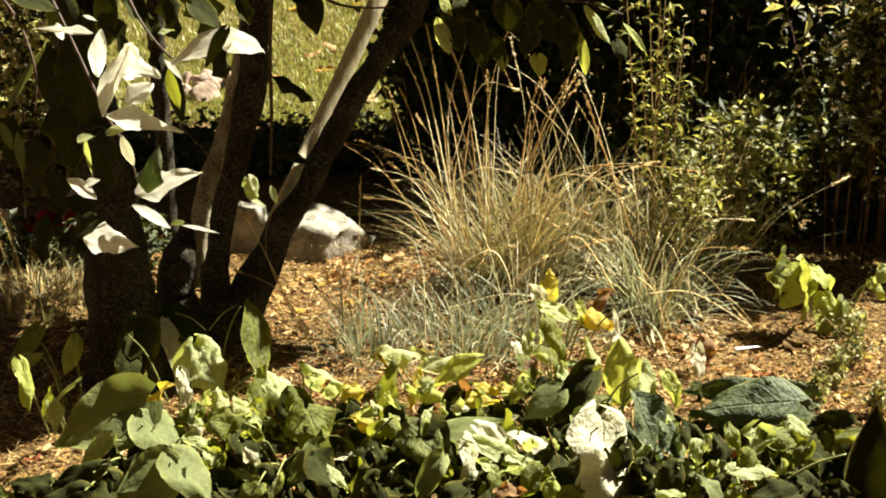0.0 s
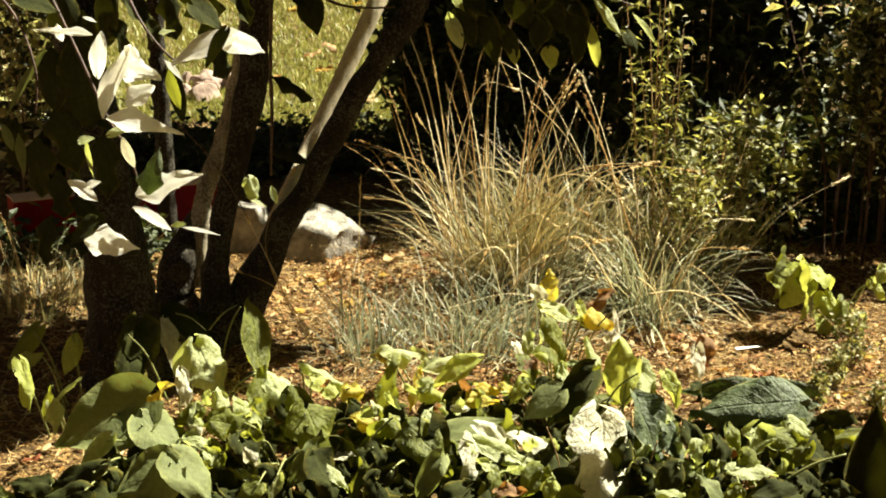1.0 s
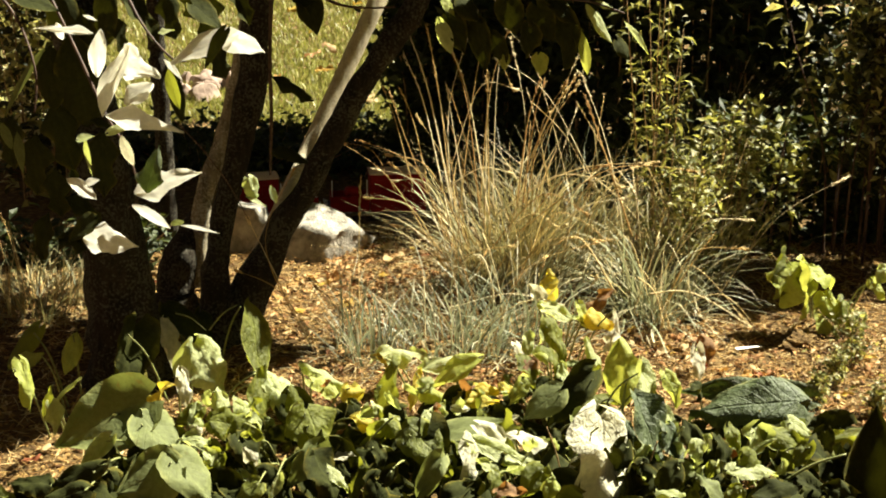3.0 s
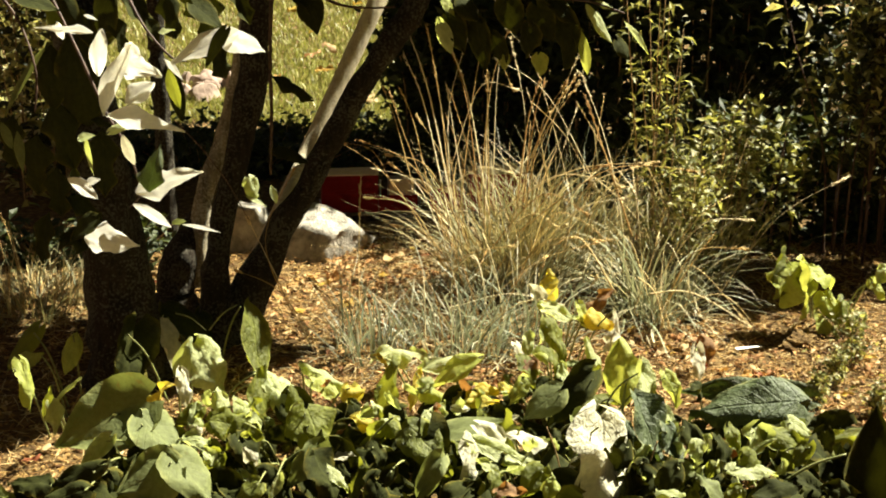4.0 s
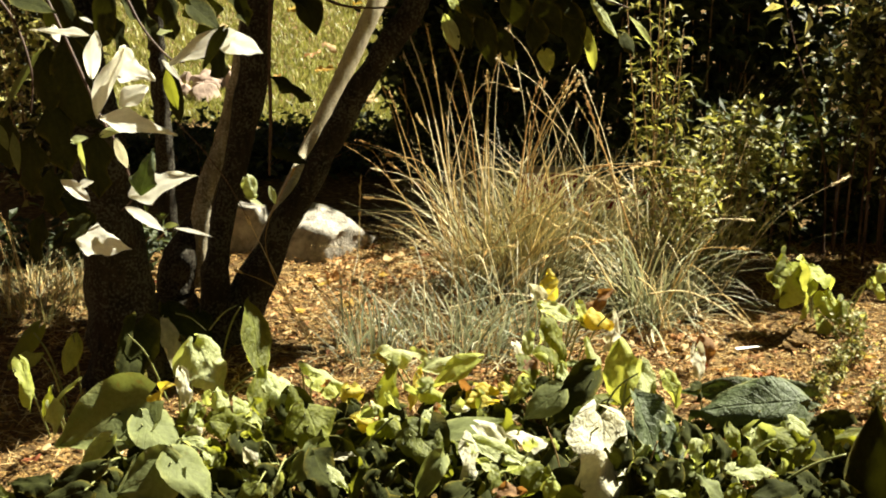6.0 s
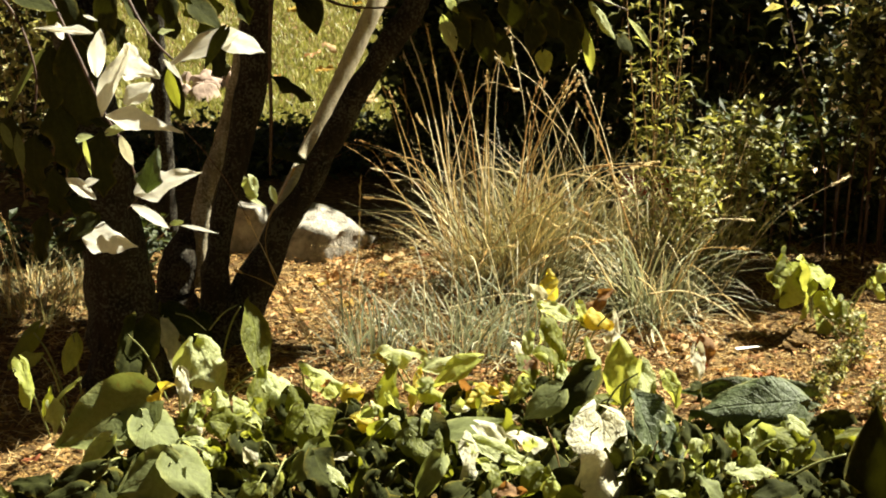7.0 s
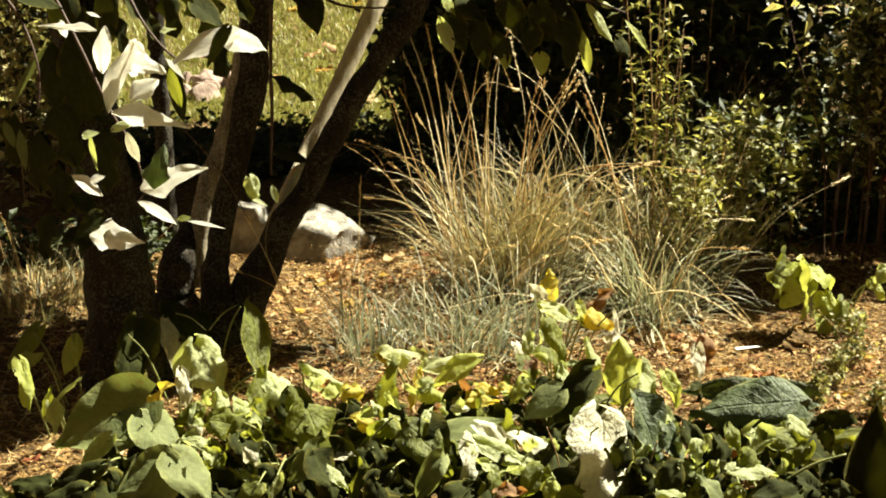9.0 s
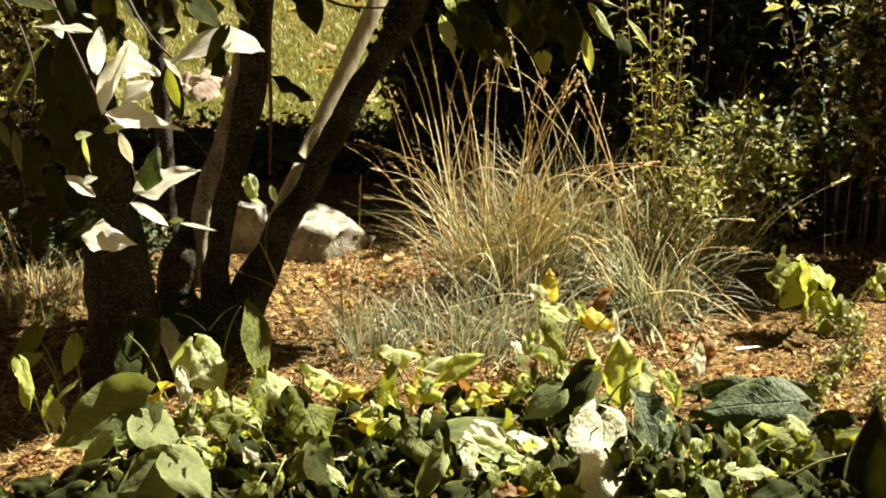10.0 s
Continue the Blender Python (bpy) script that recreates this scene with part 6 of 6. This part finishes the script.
arch(back_clump, 0.232, 4.00, 0.479, 0.291, 4.00, 0.552, 0.356, 4.00, 0.644, 0.6, 0.004)
arch(back_clump, 0.343, 4.05, 0.376, 0.247, 4.05, 0.644, 0.175, 4.05, 0.746, 0.05, 0.0016)
arch(back_clump, 0.420, 4.06, 0.374, 0.279, 4.06, 0.574, 0.146, 4.06, 0.670, 0.05, 0.0016)
arch(main_clump, -0.124, 3.95, 0.399, -0.183, 3.95, 0.447, -0.253, 3.95, 0.469, 0.1, 0.002)
arch(back_clump, 0.505, 3.98, 0.269, 0.409, 3.98, 0.483, 0.369, 3.98, 0.588, 0.4, 0.0036)
arch(back_clump, 0.323, 3.95, 0.246, 0.380, 3.95, 0.353, 0.541, 3.95, 0.414, 0.2, 0.003)
arch(main_clump, 0.068, 3.92, 0.254, -0.035, 3.92, 0.406, -0.138, 3.92, 0.443, 0.1, 0.0026)
arch(main_clump, 0.053, 3.90, 0.229, -0.035, 3.90, 0.365, -0.123, 3.90, 0.381, 0.1, 0.0026)
arch(main_clump, -0.006, 3.88, 0.415, 0.096, 3.88, 0.418, 0.169, 3.88, 0.406, 0.1, 0.0026)
arch(right_clump, 0.444, 3.80, 0.166, 0.355, 3.80, 0.249, 0.290, 3.80, 0.238, 0.4, 0.0036)
arch(right_clump, 0.307, 3.72, 0.160, 0.165, 3.72, 0.130, 0.023, 3.72, 0.093, 0.1, 0.0026)
arch(right_clump, 0.066, 3.70, 0.077, 0.136, 3.70, 0.137, 0.248, 3.70, 0.225, 0.05, 0.0026)
arch(right_clump, 0.520, 3.72, 0.190, 0.636, 3.72, 0.130, 0.806, 3.72, 0.025, 0.2, 0.0034)
arch(right_clump, 0.487, 3.70, 0.240, 0.533, 3.70, 0.137, 0.558, 3.70, 0.047, 0.4, 0.0036)
arch(main_clump, 0.024, 4.00, 0.185, -0.066, 4.00, 0.342, -0.178, 4.00, 0.388, 0.12, 0.0022)
arch(main_clump, 0.009, 4.00, 0.170, -0.082, 4.00, 0.279, -0.202, 4.00, 0.311, 0.12, 0.0022)
arch(main_clump, 0.025, 4.05, 0.187, -0.074, 4.05, 0.376, -0.217, 4.05, 0.454, 0.12, 0.0022)
arch(main_clump, 0.039, 3.95, 0.153, -0.036, 3.95, 0.215, -0.126, 3.95, 0.246, 0.12, 0.0022)
arch(main_clump, 0.220, 3.95, 0.137, 0.337, 3.95, 0.277, 0.485, 3.95, 0.323, 0.12, 0.0022)
arch(main_clump, 0.173, 3.90, 0.136, 0.261, 3.90, 0.213, 0.408, 3.90, 0.221, 0.12, 0.0022)
arch(main_clump, 0.070, 4.00, 0.122, 0.009, 4.00, 0.388, -0.065, 4.00, 0.525, 0.12, 0.0022)
arch(main_clump, 0.054, 3.96, 0.134, -0.021, 3.96, 0.305, -0.139, 3.96, 0.412, 0.12, 0.0022)


def swaying_stalk():
    """The long stalk that nods to and fro before the large clump; its foot is its origin."""
    o = main_clump.location
    x, y, z = 0.023, 3.830, 0.126
    line = smooth_line([(0, 0, -z, 0.0026), (0, 0, 0, 0.0025), (0.051, 0, 0.069, 0.0024), (0.116, 0, 0.097, 0.0022), (0.155, 0, 0.043, 0.0020), (0.167, 0, -0.012, 0.0010)], 5)
    bm = bmesh.new()
    tube(bm, line, 5)
    rng = np.random.default_rng(9)
    for k in range(40):
        p = line[14 + k * (len(line) - 15) // 40]
        q = Vector(p[:3])
        side = Vector((rng.normal(), rng.normal(), -0.6)).normalized()
        tip = q + side * 0.006 + Vector((0, 0, -rng.uniform(0.008, 0.014)))
        w = side.cross(Vector((0, 0, 1))).normalized() * 0.0018
        mid = q.lerp(tip, 0.45)
        v = [bm.verts.new(c) for c in (q, mid + w, tip, mid - w, mid + side * 0.002)]
        for f3 in ((0, 1, 4), (1, 2, 4), (2, 3, 4), (3, 0, 4), (0, 3, 2, 1)):
            bm.faces.new([v[c] for c in f3])
    ob = part("seed_stalk", bm, M["seed"], main_clump)
    ob.location = (x - o.x, y - o.y, z - o.z)
    return ob


nodding = swaying_stalk()


# ---- things on the ground ----
def fallen_leaf(x, y, z, size, seed, tone=None, group="fallen leaves", label="dry curled fallen leaf on mulch"):
    rng = random.Random(seed)
    shape = ("heart", "oval", "lobed")[seed % 3]
    v, f, uv = leaf_sheet(size, size * rng.uniform(0.45, 0.8), shape, rng.uniform(0, 0.5), rng.uniform(-0.8, 0.9), rng.uniform(-0.3, 0.5), 0.2, seed * 0.77, 7, 4)
    low = min(p[2] for p in v)
    ob = sheet("fallen_leaf", v, f, tone or M["dead"], None, "", uv)
    ob.matrix_world = pose(x, y, z - low * 0.8 + 0.003, rng.uniform(-14, 14), rng.uniform(-14, 14), rng.uniform(0, 360))
    return tagged(ob, label, "leaf", group)


def scatter_fallen():
    rng = random.Random(77)
    spots = [(-0.34, 0.0, 4.2, 4.75, 52), (-0.45, -0.05, 3.75, 4.2, 19), (-0.1, 0.35, 3.45, 3.8, 17), (0.42, 1.05, 3.25, 3.75, 46), (0.3, 0.7, 3.5, 3.9, 17), (-1.3, -0.75, 3.7, 4.3, 13), (-0.9, -0.6, 2.9, 3.1, 9), (-0.3, 0.1, 2.95, 3.4, 15), (-0.21, -0.09, 3.78, 3.88, 5), (0.09, 0.21, 3.79, 3.89, 7), (0.49, 0.61, 3.61, 3.71, 11), (0.65, 0.77, 3.42, 3.52, 9), (-0.42, -0.30, 4.19, 4.29, 9), (0.59, 0.71, 3.70, 3.80, 6)]
    k = 0
    for x0, x1, y0, y1, n in spots:
        for _ in range(n):
            x, y = rng.uniform(x0, x1), rng.uniform(y0, y1)
            fallen_leaf(x, y, ground_height(x, y), rng.uniform(0.018, 0.048), k)
            k += 1
    for _ in range(30):
        y = 6.7 + 4.2 * rng.random()
        fallen_leaf(rng.uniform(-0.16 * y, -0.02 * y), y, 0.05, rng.uniform(0.05, 0.10), k, None, "leaves on the lawn", "pale dry fallen leaf on the lawn")
        k += 1


scatter_fallen()


def build_litter():
    """Small broken bits of dry leaves all over the open soil."""
    rng = np.random.default_rng(61)
    n = 1800
    zone = rng.integers(0, 4, n)
    lo = np.array([(-0.50, 3.70), (0.35, 3.15), (-0.35, 4.15), (-0.40, 3.00)])
    hi = np.array([(0.20, 4.25), (1.15, 3.85), (0.05, 4.80), (0.40, 3.60)])
    xy = rng.uniform(lo[zone], hi[zone])
    c = [(x, y, ground_height(x, y) + rng.uniform(0.006, 0.014)) for x, y in xy]
    nn = np.array((0, 0, 1.0)) + rng.normal(0, 0.35, (n, 3))
    nn /= np.linalg.norm(nn, axis=1, keepdims=True)
    v, f = scatter_leaves(rng, c, nn, 0.026, 0.32)
    tagged(sheet("leaf_litter", v, f, M["litter"], smooth=False), "bits of dry orange and cream leaf litter", "leaf litter", kind="stuff")


build_litter()


def soil_clod(x, y, sx, sy, sz, seed):
    bm = bmesh.new()
    bmesh.ops.create_icosphere(bm, subdivisions=4, radius=1)
    for v in bm.verts:
        c = v.co.copy()
        v.co *= 1 + 0.35 * noise.noise(c * 2 + Vector((seed, 0, 0))) + 0.2 * noise.noise(c * 6) + 0.08 * noise.noise(c * 17)
        v.co = Vector((v.co.x * sx, v.co.y * sy, max(v.co.z * sz, -0.2 * sz)))
    ob = part("soil_clod", bm, M["soil"], None, "", False)
    ob.matrix_world = pose(x, y, 0.003, 0, 0, seed * 40)
    tagged(ob, "crumbly brown clod of soil on the bed", "soil", "soil clods")


soil_clod(0.895, 3.70, 0.060, 0.040, 0.030, 1)
soil_clod(0.80, 3.74, 0.035, 0.025, 0.016, 2)
soil_clod(0.985, 3.66, 0.030, 0.025, 0.015, 3)

bm = bmesh.new()
block(bm, -0.034, 0.034, -0.008, 0.008, 0.0, 0.003, 0.001)
for v in bm.verts:
    if v.co.x > 0.02:
        v.co.y *= 0.4
tag = part("plant_label", bm, M["label"], None, "", False)
tag.matrix_world = pose(0.764, 3.645, 0.011, 4, -4, 6)
tagged(tag, "white plastic plant label lying on the soil", "plant label")

# rubble behind the lawn's edge
for k in range(14):
    rr = random.Random(200 + k)
    boulder("rubble_stone", -1.12 + rr.uniform(-0.17, 0.17), 7.3 + rr.uniform(-0.2, 0.3), 0, rr.uniform(0.05, 0.10), rr.uniform(0.05, 0.09), rr.uniform(0.04, 0.09), 50 + k, "pinkstone", "pinkish rubble stone lying on the lawn", "rubble stones", rr.uniform(0, 180))


def dry_herb(x, y, h, n, seed):
    """A low withered herb: thin forked stems with tiny dry leaves."""
    rng = np.random.default_rng(seed)
    top = thing("dry_herb", x, y, 0, "low withering herb with thin brown stems", "herb", "dry herbs")
    cs, ns = [], []
    for _ in range(n):
        az, ln = rng.uniform(0, 2 * math.pi), abs(rng.normal(0, 0.4))
        hh = h * rng.uniform(0.5, 1.0)
        tip = (math.cos(az) * ln * hh, math.sin(az) * ln * hh, hh)
        bm = bmesh.new()
        line = smooth_line([(0.02 * math.cos(az), 0.02 * math.sin(az), -0.005, 0.0013), (tip[0] * 0.4, tip[1] * 0.4, hh * 0.55, 0.001), (*tip, 0.0005)], 4)
        tube(bm, line, 4)
        part("stem", bm, M["dry_stalk"], top)
        for _ in range(16):
            p = np.array(line[int(rng.integers(2, len(line)))][:3]) + rng.normal(0, 0.008, 3)
            cs.append(p)
            q = np.array((0, -0.2, 0.8)) + rng.normal(0, 0.6, 3)
            ns.append(q / np.linalg.norm(q))
    v, f = scatter_leaves(rng, cs, ns, 0.015, 0.5)
    tagged(sheet("foliage", v, f, M["herb"], top, "", None, False), kind="stuff")


dry_herb(0.93, 3.42, 0.10, 22, 1)
dry_herb(1.00, 3.55, 0.14, 22, 2)
dry_herb(0.84, 3.28, 0.08, 18, 3)
dry_herb(0.97, 3.22, 0.09, 18, 4)
dry_herb(0.72, 3.20, 0.05, 14, 5)


# ---- movement ----
SPEED = 0.332


def motions():
    """The train runs from left to right at a steady pace; its wheels roll."""
    for v, wheels, back in ((loco, loco_wheels, 0.165), (wagon, wagon_wheels, 0.51)):
        rows = []
        for i in range(41):
            t = 0.25 * i
            x, y, a = track_place(-0.31 + SPEED * (t - 2.4) - back)
            rows.append((t, pose(x, y, RAIL_TOP, 0, 0, a)))
        walk(v, rows)
        for w in wheels:
            x = w.location.x
            turn = math.degrees(SPEED / 0.0155) / FPS * 2
            walk(w, [(2 * k / FPS, pose(x, 0, 0.0155, 0, turn * k, 0)) for k in range(151)])
    sway = [(0, 1.5, 0), (0.5, 3.2, 3.2), (1, 5, -4.4), (1.5, -5, -0.8), (2, -4.7, -4.4), (2.5, -1.5, -1.5), (4, 2, 1.2), (4.5, -3.2, 2), (5, -1.2, -2.7), (5.5, -6.2, -2.7), (7, 0, 0.4), (7.5, 5.5, 0.4), (8, -3.2, 1.2), (8.5, 4.4, 5), (9, 5.9, 5.5), (9.5, 5, 0), (10, -3.5, 5.5)]
    for ob, f, lag in ((twig_a, 1.0, 0.0), (twig_b, 0.35, 0.1), (twig_c, 0.8, -0.1), (twig_d, 0.2, 0.1)):
        o = ob.location.copy()
        walk(ob, [(t if t in (0, 10) else t + lag, pose(o.x + f * dx / 1000, o.y, o.z + f * dz / 1000, 0, -f * dx * 0.08, f * dz * 0.2)) for t, dx, dz in sway])
    foot = nodding.location.copy()
    nod = [(0, 24), (0.5, 14), (1, 5), (1.5, 8), (2, 27), (2.5, 44), (3.8, 56), (4, 60), (4.5, 77), (5, 60), (5.5, 50), (7, 64), (7.5, 55), (8, 40), (8.5, 48), (9, 65), (9.4, 70), (10, 42)]
    walk(nodding, [(t, pose(foot.x, foot.y, foot.z, 0, 0, -a)) for t, a in nod])
    o = twig_e.location.copy()
    bob = [(0, -4.5), (0.5, 5), (1, 7), (1.5, 3), (2, 2), (2.5, -3), (4, -3), (4.5, -2), (5, -3), (5.5, 4), (7, 1), (8, 1), (9, -2), (10, 0)]
    walk(twig_e, [(t, pose(o.x + d / 3500, o.y, o.z + d / 1100, 0, -d * 0.06, d * 0.3)) for t, d in bob])


motions()
